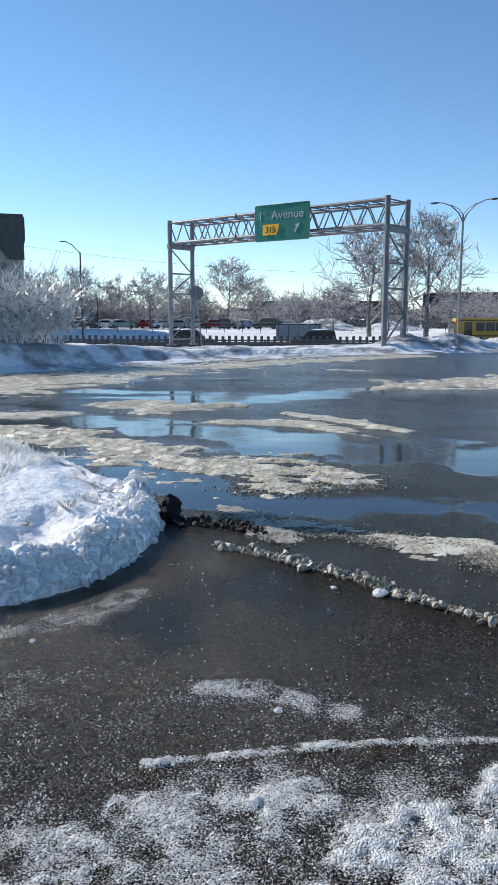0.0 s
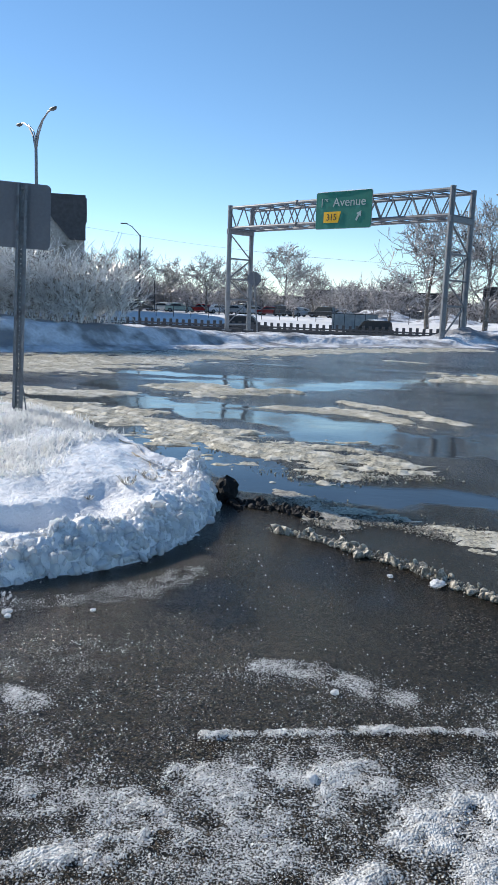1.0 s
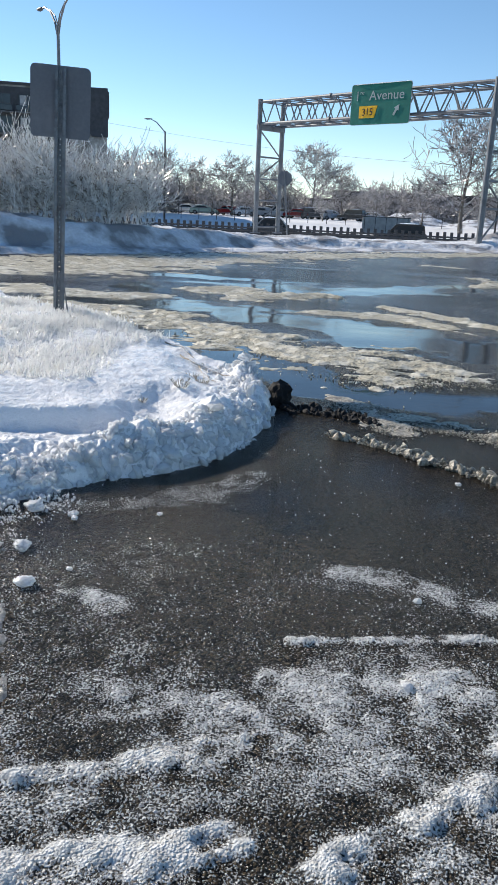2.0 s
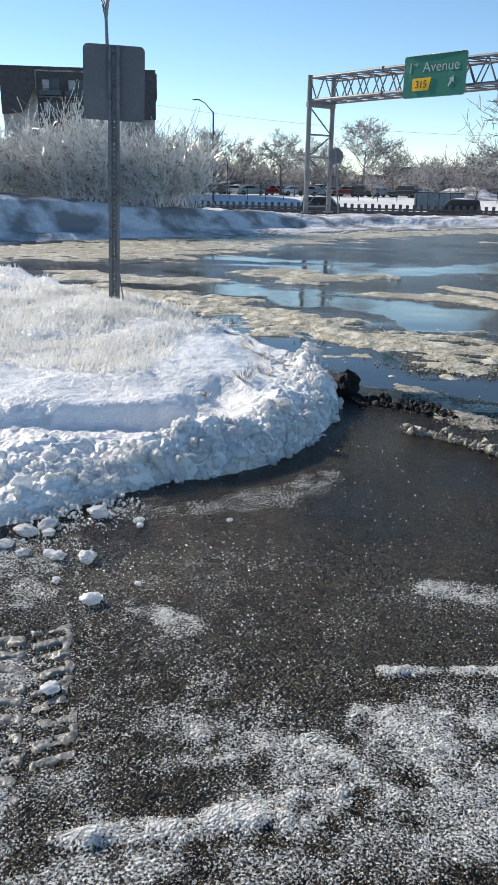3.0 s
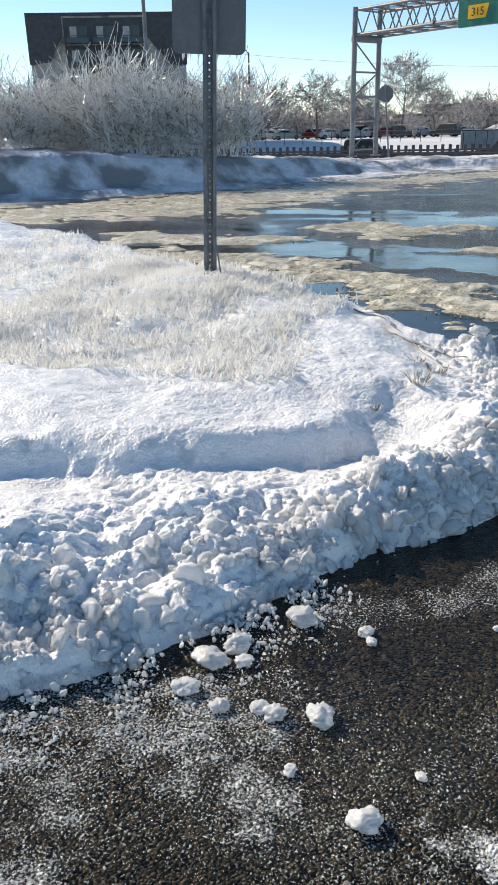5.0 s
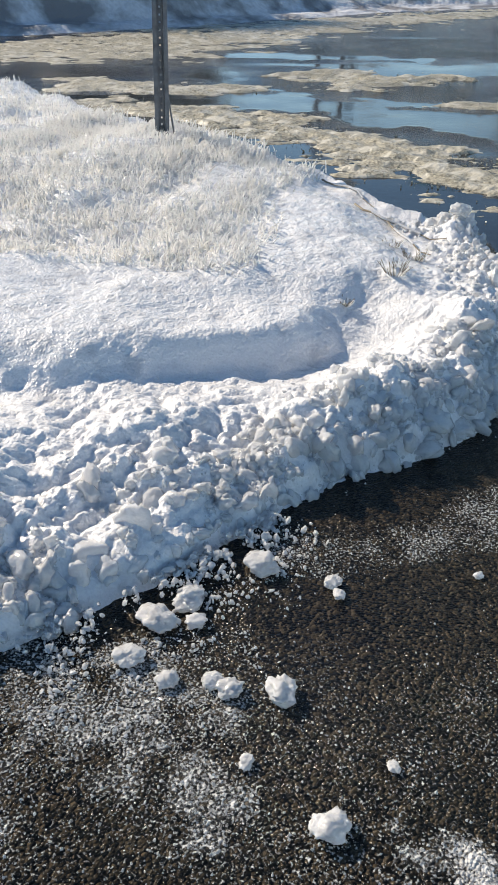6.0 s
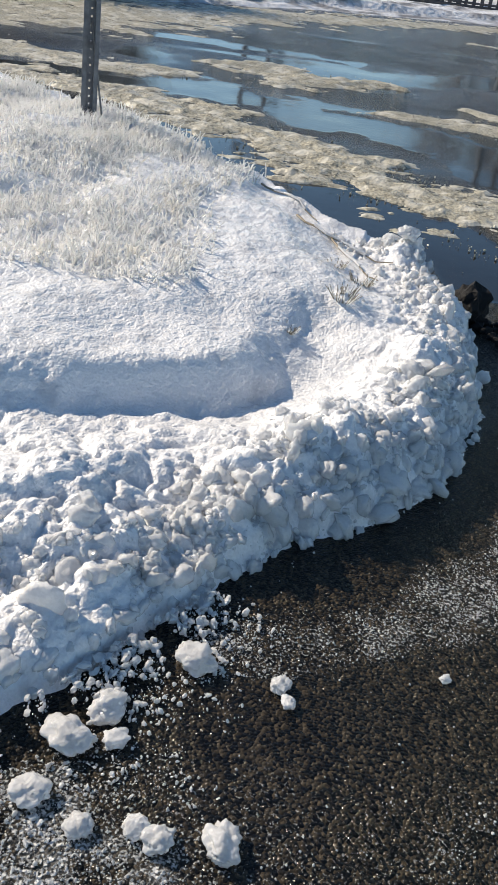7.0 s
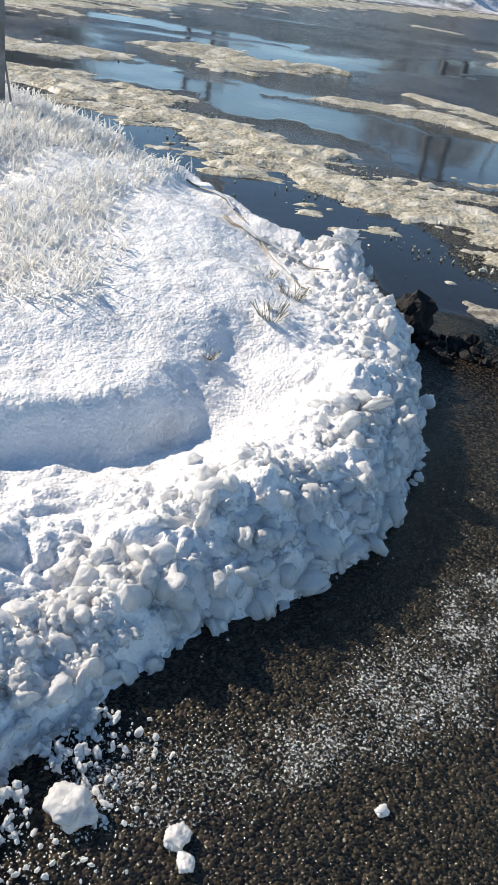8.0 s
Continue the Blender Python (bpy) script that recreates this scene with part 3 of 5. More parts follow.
def lump_shape(seed, squash=0.7, subdiv=2):
    """An angular lump of ice, one across."""
    rng = random.Random(seed)
    bm = bmesh.new()
    bmesh.ops.create_icosphere(bm, subdivisions=subdiv, radius=0.5)
    off = Vector((rng.random() * 50, rng.random() * 50, rng.random() * 50))
    cuts = [Vector((rng.gauss(0, 1), rng.gauss(0, 1), rng.gauss(0, 1))).normalized() for _ in range(6)]
    for v in bm.verts:
        p = v.co * (1 + 0.45 * noise.noise(v.co * 2.5 + off) + 0.22 * noise.noise(v.co * 7 + off))
        for c in cuts:
            over = p.dot(c) - 0.36
            if over > 0:
                p -= c * over * 0.8
        v.co = Vector((p.x, p.y, p.z * squash))
    return bm


def knobbly_shape(seed, squash=0.7, subdiv=3):
    """A cluster of refrozen knobs of ice, one across."""
    rng = random.Random(seed)
    bm = bmesh.new()
    bmesh.ops.create_icosphere(bm, subdivisions=subdiv, radius=0.5)
    off = Vector((rng.random() * 50, rng.random() * 50, rng.random() * 50))
    for v in bm.verts:
        p = v.co * (0.85 + 0.45 * noise.noise(v.co * 2.4 + off) + 0.38 * abs(noise.noise(v.co * 5 + off)) + 0.2 * abs(noise.noise(v.co * 11 + off)))
        v.co = Vector((p.x, p.y, p.z * squash))
    return bm


def many_lumps(name, places, mat, parent=None, label="", shapes=6, subdiv=1, knobs=False):
    """One mesh of many lumps: places are rows of (x, y, z, size)."""
    rng = random.Random(len(places))
    kinds = []
    for k in range(shapes):
        bm = knobbly_shape(400 + k, 0.75, subdiv) if knobs else lump_shape(400 + k, 0.7, subdiv)
        bm.verts.ensure_lookup_table()
        bm.verts.index_update()
        kinds.append((np.array([v.co[:] for v in bm.verts]), [tuple(v.index for v in f.verts) for f in bm.faces]))
        bm.free()
    verts, faces, count = [], [], 0
    for x, y, z, s in places:
        vs, fs = rng.choice(kinds)
        r = np.array(Euler((rng.random() * 6, rng.random() * 6, rng.random() * 6)).to_matrix())
        vs = vs * np.array([rng.uniform(0.55, 1.5), rng.uniform(0.7, 1.2), rng.uniform(0.6, 1.1)])
        verts.append(vs @ r.T * s + (x, y, z))
        faces += [tuple(i + count for i in f) for f in fs]
        count += len(vs)
    return mesh_object(name, np.concatenate(verts).tolist(), faces, mat, parent, label, knobs)


rng = np.random.RandomState(4)
px, py = rng.uniform(-1.3, 1.2, 90000), rng.uniform(1.7, 5.6, 90000)
ph, pd = bank_height(px, py)
clot = np.clip(0.5 + 1.2 * fbm(px, py, 0.16, 3, 95), 0, 1)
take = (pd > -0.03) & (rng.rand(90000) < clot * np.exp(-((pd - 0.17) / 0.17) ** 2))
sizes = 0.006 + 0.026 * rng.rand(90000) ** 3.5
tagged(many_lumps("ice_rubble", np.stack([px, py, ph - sizes * 0.05, sizes], 1)[take][:14000], ICE, near_bank, "glassy crystals of refrozen snow", 9, 1), kind="stuff")
sizes = 0.025 + 0.06 * rng.rand(90000) ** 2.5
tagged(many_lumps("ice_knob", np.stack([px, py, ph - sizes * 0.08, sizes], 1)[take][-900:], ICE, near_bank, "cloudy knobs of refrozen snow on the ridge", 9, 3, True), kind="stuff")
take = (pd > 0.0) & (rng.rand(90000) < np.exp(-((pd - 0.07) / 0.09) ** 2))
sizes = 0.035 + 0.075 * rng.rand(90000) ** 2.5
tagged(many_lumps("ice_block", np.stack([px, py, np.maximum(ph - sizes * 0.15, sizes * 0.2), sizes], 1)[take][-300:], ICE, near_bank, "cloudy blocks of ice along the bank's foot", 9, 3, True), kind="stuff")


def crumbs(name, line, count, small, large, mat, label, category, spread=1.0, seed=0):
    """Loose crumbs strewn along a line of (x, y, half width)."""
    r = np.random.RandomState(900 + seed)
    pts = np.array(rounded(line, 2))
    ln = np.concatenate([[0], np.cumsum(np.hypot(*np.diff(pts[:, :2], axis=0).T))])
    t = r.rand(count * 3) * ln[-1]
    x, y, w = (np.interp(t, ln, pts[:, i]) for i in range(3))
    x, y = x + r.normal(0, 0.55, len(t)) * w * spread, y + r.normal(0, 0.55, len(t)) * w * spread
    ok = r.rand(len(t)) < np.clip(0.45 + 1.1 * fbm(x, y, 0.3, 4, seed + 40), 0, 1)
    x, y = x[ok][:count], y[ok][:count]
    s = small + (large - small) * r.rand(len(x)) ** 4
    return tagged(many_lumps(name, np.stack([x, y, ground_z(x, y) + s * 0.12, s], 1), mat, None, "", 6, 1), label, category, kind="stuff")


for k, (line, thick) in enumerate(GRITTY):
    crumbs("grit_slush", line, 13000 - 8000 * k, 0.005, 0.026, RUBBLE, "gritty brown slush crumbs frozen to the asphalt", "slush", 0.9, 3 + k)
for k, (count, spread) in enumerate(((3600, 0.95), (700, 0.95), (1300, 0.95), (1100, 0.95), (700, 0.95))):
    crumbs("slush_crumbs", STREAKS[k][0], count, 0.008, 0.03, SLUSH, "tan crumbs of slush beside the ridges", "slush", spread, 20 + k)
crumbs("slush_crumbs", [(1.5, 6.3, 0.3), (2.4, 6.2, 0.3), (3.0, 6.4, 0.25)], 900, 0.008, 0.035, SLUSH, "tan crumbs of slush beside the ridges", "slush", 1.0, 8)


# ---- gantry over the ramp ----
def gantry():
    left, right = Vector((-5.4, 50.0, -0.15)), Vector((7.18, 40.0, -0.15))
    away = (right - left).normalized()
    deep = Vector((-away.y, away.x, 0))
    if deep.y < 0:
        deep = -deep
    g = empty("sign_gantry", Matrix(), "grey steel lattice gantry over the ramp", "sign gantry")
    width, top, low = 2.0, 7.75, 6.35
    for foot in (left, right):
        for k in range(2):
            base = foot + deep * width * k
            part("column", bar(base, base + Vector((0, 0, top + 0.15)), 0.15, 10), STEEL, g)
            part("base_plate", box((0.6, 0.6, 0.06), base + Vector((0, 0, 0.03)), 0.01), STEEL, g)
        levels = [0.4, 2.0, 3.3, 4.6, 6.2]
        for k, z in enumerate(levels):
            part("rung", bar(foot + Vector((0, 0, z)), foot + deep * width + Vector((0, 0, z)), 0.055), STEEL, g)
            if k:
                a, b = (0, width) if k % 2 else (width, 0)
                part("brace", bar(foot + deep * a + Vector((0, 0, levels[k - 1])), foot + deep * b + Vector((0, 0, z)), 0.05), STEEL, g)
        part("cap_beam", box((0.25, width + 0.3, 0.3), foot + deep * width / 2 + Vector((0, 0, low - 0.05)), 0.02, deep.to_track_quat("Y", "Z").to_matrix().to_4x4()), STEEL, g)
    span = (right - left).length
    cell = span / 13
    for k in range(2):
        for z in (low + 0.15, top):
            a = left + deep * width * k + Vector((0, 0, z))
            part("chord", bar(a, a + away * span, 0.085, 8), STEEL, g)
        for c in range(13):
            a = left + deep * width * k + away * cell * c
            half = a + away * cell / 2
            lo, hi = Vector((0, 0, low + 0.15)), Vector((0, 0, top))
            part("diagonal", bar(a + hi, half + lo, 0.042, 5), STEEL, g)
            part("diagonal", bar(half + lo, a + away * cell + hi, 0.042, 5), STEEL, g)
    for c in range(14):
        a = left + away * cell * c
        for z in (low + 0.15, top):
            part("cross_strut", bar(a + Vector((0, 0, z)), a + deep * width + Vector((0, 0, z)), 0.04, 5), STEEL, g)
            if c < 13:
                part("cross_brace", bar(a + Vector((0, 0, z)), a + away * cell + deep * width + Vector((0, 0, z)), 0.03, 5), STEEL, g)
    part("splice_flange", bar(left + away * span * 0.35 + Vector((0, 0, top - 0.02)), left + away * (span * 0.35 + 0.12) + Vector((0, 0, top - 0.02)), 0.15, 8), STEEL, g)
    part("splice_flange", bar(left + away * span * 0.35 + Vector((0, 0, low + 0.15)), left + away * (span * 0.35 + 0.12) + Vector((0, 0, low + 0.15)), 0.15, 8), STEEL, g)


def letters(text, size, mat, parent, m, name="lettering", stretch=1.0):
    cu = bpy.data.curves.new(name, "FONT")
    cu.body, cu.size, cu.extrude = text, size, 0.006
    tmp = new("letter_source", cu)
    me = bpy.data.meshes.new_from_object(tmp.evaluated_get(bpy.context.evaluated_depsgraph_get()))
    bpy.data.objects.remove(tmp)
    bpy.data.curves.remove(cu)
    me.materials.clear()
    me.materials.append(mat)
    ob = new(name, me)
    ob.parent = parent
    ob.matrix_local = m @ Matrix.Diagonal((stretch, 1, 1, 1))
    return ob


def prism(points, depth):
    """A flat plate with an outline in x, z; its face looks to -y."""
    bm = bmesh.new()
    f = [bm.verts.new((x, 0, z)) for x, z in points]
    b = [bm.verts.new((x, depth, z)) for x, z in points]
    bm.faces.new(f)
    bm.faces.new(b[::-1])
    for k in range(len(points)):
        j = (k + 1) % len(points)
        bm.faces.new((f[k], b[k], b[j], f[j]))
    bmesh.ops.recalc_face_normals(bm, faces=bm.faces)
    return bm


def rounded_rect(w, h, r, n=5):
    pts = []
    for cx, cz, a0 in ((w / 2 - r, h / 2 - r, 0), (-w / 2 + r, h / 2 - r, 90), (-w / 2 + r, -h / 2 + r, 180), (w / 2 - r, -h / 2 + r, 270)):
        pts += [(cx + r * math.cos(radians(a0 + 90 * k / n)), cz + r * math.sin(radians(a0 + 90 * k / n))) for k in range(n + 1)]
    return pts


def exit_sign(a, b, z0, z1, lift):
    """A motorway sign between the plan points a and b."""
    a, b = Vector((*a, 0)), Vector((*b, 0))
    w, h = (b - a).length, z1 - z0
    turn = math.degrees(math.atan2((b - a).y, (b - a).x))
    s = empty("road_sign", Matrix.Translation(((a + b) / 2).xy.to_3d() + Vector((0, 0, (z0 + z1) / 2))) @ Matrix.Rotation(radians(turn), 4, "Z"),
              "green motorway exit sign with white lettering and yellow number panel", "road sign")
    part("panel", prism(rounded_rect(w, h, 0.12), 0.06), GREEN, s)
    part("border", prism(rounded_rect(w + 0.05, h + 0.05, 0.13), 0.03), WHITE, s).location.y = 0.016
    flat = Matrix.Rotation(radians(90), 4, "X")
    letters("1", 0.68, WHITE, s, Matrix.Translation((-w * 0.43, -0.01, h * 0.10)) @ flat, stretch=0.85)
    letters("re", 0.3, WHITE, s, Matrix.Translation((-w * 0.35, -0.01, h * 0.25)) @ flat)
    letters("Avenue", 0.66, WHITE, s, Matrix.Translation((-w * 0.19, -0.01, h * 0.10)) @ flat, stretch=1.08)
    yw, yh = w * 0.31, h * 0.30
    p = part("number_panel", prism([(-yw / 2, -yh / 2), (yw * 0.36, -yh / 2), (yw / 2, yh / 2), (-yw / 2, yh / 2)], 0.03), YELLOW, s)
    p.location = (-w * 0.19, -0.034, -h * 0.19)
    letters("315", 0.5, BLACK, p, Matrix.Translation((-yw * 0.34, -0.012, -0.17)) @ flat, stretch=0.95)
    arrow = part("arrow", prism([(-0.18, -0.22), (-0.09, -0.28), (0.07, 0.0), (0.16, -0.06), (0.18, 0.25), (-0.12, 0.11), (-0.03, 0.05)], 0.02), WHITE, s)
    arrow.location = (w * 0.28, -0.024, -h * 0.17)
    for k in range(5):
        x = -w / 2 + w * (k + 0.5) / 5
        part("bracket", box((0.08, 0.3, h * 0.9), (x, 0.22, 0), 0.01), STEEL, s)
    ledge = lump_shape(9, 1.0, 2)
    bmesh.ops.scale(ledge, vec=(w * 0.99, 0.09, 0.05), verts=ledge.verts)
    part("snow_ledge", ledge, SNOW, s).location.z = h / 2 + 0.015


gantry()
exit_sign((0.28, 44.55), (3.30, 42.45), 5.9, 7.86, 0)


# ---- small signs on posts ----
def post_sign(base, lean, height, plate, yaw, label):
    """A perforated steel post with a sign seen from its back. lean: offset of the top from the base."""
    top = Vector(base) + Vector((lean[0], lean[1], height))
    axis = (top - Vector(base)).normalized()
    s = empty("traffic_sign", Matrix.Translation(base) @ Vector((0, 0, 1)).rotation_difference(axis).to_matrix().to_4x4() @ Matrix.Rotation(radians(yaw), 4, "Z"), label, "traffic sign")
    bm = bmesh.new()
    for x, y, w, d in ((-0.0155, 0.022, 0.019, 0.004), (0.0155, 0.022, 0.019, 0.004), (-0.026, 0.0, 0.004, 0.05), (0.026, 0.0, 0.004, 0.05), (-0.04, -0.024, 0.03, 0.004), (0.04, -0.024, 0.03, 0.004)):
        box((w, d, height + 0.6), (x, y, (height - 0.6) / 2), bm=bm)
    for k in range(int((height + 0.5) / 0.05)):         # webs between the punched holes
        box((0.013, 0.0038, 0.038), (0, 0.022, -0.5 + 0.05 * k), bm=bm)
    part("post", bm, POST, s, "punched galvanized steel post")
    w, h = plate
    p = part("plate", prism(rounded_rect(w, h, 0.05), 0.004), PLATE, s)
    p.location = (0, 0.028, height - h / 2 + 0.01)
    for dz in (h * 0.42, -h * 0.3):
        part("bolt", bar((0, -0.02, height - h / 2 + dz), (0, -0.04, height - h / 2 + dz), 0.014, 8), STEEL, s)
    rr = random.Random(7)
    for k in range(16):
        x = -w / 2 + 0.06 + (w - 0.12) * rr.random()
        ln = 0.03 + 0.12 * rr.random() ** 2 * (1.6 if x > 0 else 0.7)
        part("icicle", bar((x, 0.03, height - h + 0.012), (x, 0.03, height - h + 0.012 - ln), 0.006, 5, 0.001), ICE, s)
    return s


post_sign((-1.445, 6.95, 0.40), (0.085, 0.02), 2.34, (0.58, 0.665), 19, "grey back of a square sign on a steel post")
stake = empty("guy_stake", Matrix.Translation((-1.37, 6.98, 0.33)), "thin grey rod leaning against the sign post", "rod")
part("rod", bar((0.03, 0.0, -0.12), (-0.06, -0.01, 0.62), 0.007, 6), STEEL, stake)


# ---- frosted trees and shrubs ----
def branching(rng, start, way, length, radius, depth, tubes, spread, twigs, droop=0.0):
    """Grows a limb and its offshoots into tubes: lists of points and radii."""
    pts, rad, p, d = [start], [radius], Vector(start), Vector(way).normalized()
    steps = 4 if depth else 3
    for k in range(steps):
        d = (d + Vector((rng.gauss(0, 0.14), rng.gauss(0, 0.14), rng.gauss(0, 0.10) + 0.05 - droop))).normalized()
        p = p + d * length / steps
        pts.append(p.copy())
        rad.append(radius * (1 - 0.55 * (k + 1) / steps))
    tubes.append((pts, rad))
    if depth == 0:
        return
    for k in range(twigs):
        f = 0.3 + 0.7 * (k + rng.random()) / twigs
        i = min(int(f * steps), steps - 1)
        q = pts[i].lerp(pts[i + 1], f * steps - i)
        side = Vector((rng.gauss(0, 1), rng.gauss(0, 1), rng.gauss(0.15, 0.6)))
        nd = (d * (1 - spread) + side.normalized() * spread * 1.25).normalized()
        branching(rng, q, nd, length * rng.uniform(0.5, 0.75), max(rad[i] * 0.55, 0.006), depth - 1, tubes, spread, twigs, droop)


def tubes_mesh(name, tubes, mat, parent, sides=3, thinnest=0.01):
    verts, faces = [], []
    for pts, rad in tubes:
        first = len(verts)
        for k, p in enumerate(pts):
            d = (pts[min(k + 1, len(pts) - 1)] - pts[max(k - 1, 0)]).normalized()
            u = d.orthogonal().normalized()
            v = d.cross(u)
            for s in range(sides):
                a = 6.2832 * s / sides
                verts.append(p + (u * math.cos(a) + v * math.sin(a)) * max(rad[k], thinnest))
        for k in range(len(pts) - 1):
            for s in range(sides):
                i, j = first + k * sides + s, first + k * sides + (s + 1) % sides
                faces.append((i, j, j + sides, i + sides))
    return mesh_object(name, [v[:] for v in verts], faces, mat, parent)


def tree(seed, height, crown_at=0.25, spread=0.55, depth=4, twigs=4, thin=0.02):
    rng = random.Random(seed)
    t = empty("tree", Matrix(), "bare deciduous tree glazed with ice and frost", "tree", "bare trees beyond the road")
    trunk, limbs = [], []
    p, d, pts, rad = Vector((0, 0, -0.3)), Vector((0, 0, 1)), [], []
    for k in range(7):
        pts.append(p.copy())
        rad.append(height * 0.022 * (1 - 0.8 * k / 6))
        d = (d + Vector((rng.gauss(0, 0.08), rng.gauss(0, 0.08), 0.1))).normalized()
        p = p + d * height * 0.62 / 6
    trunk.append((pts, rad))
    for k in range(11):
        f = crown_at + (1 - crown_at) * k / 10
        i = min(int(f * 6), 5)
        q = pts[i].lerp(pts[i + 1], min(1, f * 6 - i))
        a = k * 2.4 + rng.random()
        up = 0.5 + 0.9 * f
        branching(rng, q, Vector((math.cos(a), math.sin(a), up)), height * (0.44 - 0.2 * f), rad[i] * 0.5, depth - 1, limbs, spread, twigs)
    tubes_mesh("trunk", trunk, BARK, t, 7)
    tubes_mesh("crown", limbs, FROST_TWIG, t, 3, thin)
    return t


def shrub(seed, height, stems=30, wide=0.7, name="shrub", thin=0.0095):
    rng = random.Random(seed)
    t = empty(name, Matrix(), "leafless shrub with every stem cased in ice", "shrub", "iced shrubs behind the snow bank")
    tubes = []
    for k in range(stems):
        a, r = rng.random() * 6.28, rng.random() ** 0.6 * wide * height * 0.5
        base = Vector((math.cos(a) * r, math.sin(a) * r, -0.2))
        tilt = rng.gauss(0, 0.12)
        branching(rng, base, Vector((math.cos(a) * (0.25 + 0.5 * r / height) + tilt, math.sin(a) * 0.3, 1)), height * rng.uniform(0.45, 0.8), 0.016, 2, tubes, 0.5, 6, -0.01)
    tubes_mesh("branchwork", tubes, FROST_BUSH, t, 3, thin)
    return t


shapes = [shrub(3, 2.5), shrub(8, 2.2, 28), shrub(15, 2.8, 30, 0.6)]
spots = [(-11.6, 24.2, 1.0), (-10.4, 24.9, 0.95), (-9.3, 24.6, 1.05), (-8.2, 25.2, 1.0), (-7.2, 25.6, 1.05), (-6.2, 26.2, 0.92), (-12.8, 23.4, 1.1), (-14.0, 22.6, 1.0), (-15.4, 22.0, 1.1),
         (-8.9, 26.6, 1.15), (-7.0, 27.2, 1.0), (-11.0, 26.4, 1.15), (-13.2, 25.4, 1.15)]
for k, (x, y, s) in enumerate(spots):
    s *= 0.93
    m = Matrix.Translation((x - 0.4, y + 0.9, 0.7)) @ Matrix.Rotation(k * 1.9, 4, "Z") @ Matrix.Scale(s, 4)
    if k < 3:
        shapes[k].matrix_world = m
    else:
        copy_thing(shapes[k % 3], m).scale = (s, s, s)

big = [tree(21, 14.5, 0.2, 0.5, 4, 5, 0.03), tree(34, 13.5, 0.15, 0.55, 4, 5, 0.03), tree(47, 12, 0.15, 0.55, 4, 5, 0.03), tree(59, 8, 0.1, 0.6, 4, 4, 0.024)]
plan = [(0, 17.8, 88, 1.0), (1, 11.6, 89, 1.0), (0, -7.4, 128, 1.0), (2, -2.6, 131, 0.9), (2, -20, 127, 1.0), (1, -30.5, 125, 0.95), (2, -26, 128, 0.9), (2, -15, 130, 0.9), (3, -11.5, 129, 1.0),
        (3, 31, 115, 1.0), (3, 36, 118, 1.05), (3, 22, 96, 0.75), (3, 26, 100, 0.8), (3, 3.6, 159, 1.2), (3, 14, 92, 0.7), (2, -36, 125, 1.0), (2, 12.5, 150, 0.95), (3, 8, 100, 0.6),
        (3, -22, 120, 0.8), (3, -4.5, 110, 0.6), (3, 2.5, 107, 0.65), (3, 6.5, 112, 0.6), (1, -44, 128, 0.95), (2, 40, 122, 1.0), (3, -16.5, 118, 0.7), (1, 46, 120, 0.9)]
for k, (kind, x, y, s) in enumerate(plan):
    s = s * (0.85 if y > 110 else 1.0)
    m = Matrix.Translation((x, y, -0.15)) @ Matrix.Rotation(k * 2.1 if k > 1 else 0, 4, "Z") @ Matrix.Scale(s, 4)
    if k < 2 or k == 3 or k == 8:
        big[kind].matrix_world = m
    else:
        copy_thing(big[kind], m).scale = (s, s, s)


def thicket():
    """The frosted scrub that closes the view behind the car park: one mesh of many twigs."""
    rng = random.Random(5)
    tubes = []
    for k in range(760):
        x = rng.uniform(-52, 60)
        y = 140 + rng.uniform(0, 14) - 0.3 * max(0, x - 10)
        h = rng.uniform(3.0, 7.2) * (0.8 + 0.35 * math.sin(x * 0.21) * math.sin(x * 0.053 + 1))
        for b in range(3):
            branching(rng, Vector((x, y, -0.2)), Vector((rng.gauss(0, 0.35), rng.gauss(0, 0.2), 1)), h * 0.6, 0.06, 2, tubes, 0.5, 4)
    ob = tubes_mesh("scrub", tubes, FROST_TWIG, None, 3, 0.042)
    tagged(ob, "dense frosted scrub behind the car park", "scrub", kind="stuff")


thicket()
backdrop = empty("noise_wall", Matrix(), "long dark wall behind the frosted scrub", "wall", kind="structure")
for x0, x1, y0, y1, top in ((-6, 28, 165, 168, 5.2), (28, 60, 150, 140, 6.4), (-60, -6, 172, 168, 3.6)):
    a, b = Vector((x0, y0, 0)), Vector((x1, y1, 0))
    part("wall_run", box(((b - a).length, 0.4, top + 1), (a + b) / 2 + Vector((0, 0, (top - 1) / 2)), 0.03, (b - a).to_track_quat("X", "Z").to_matrix().to_4x4()), DARK_WALL, backdrop)


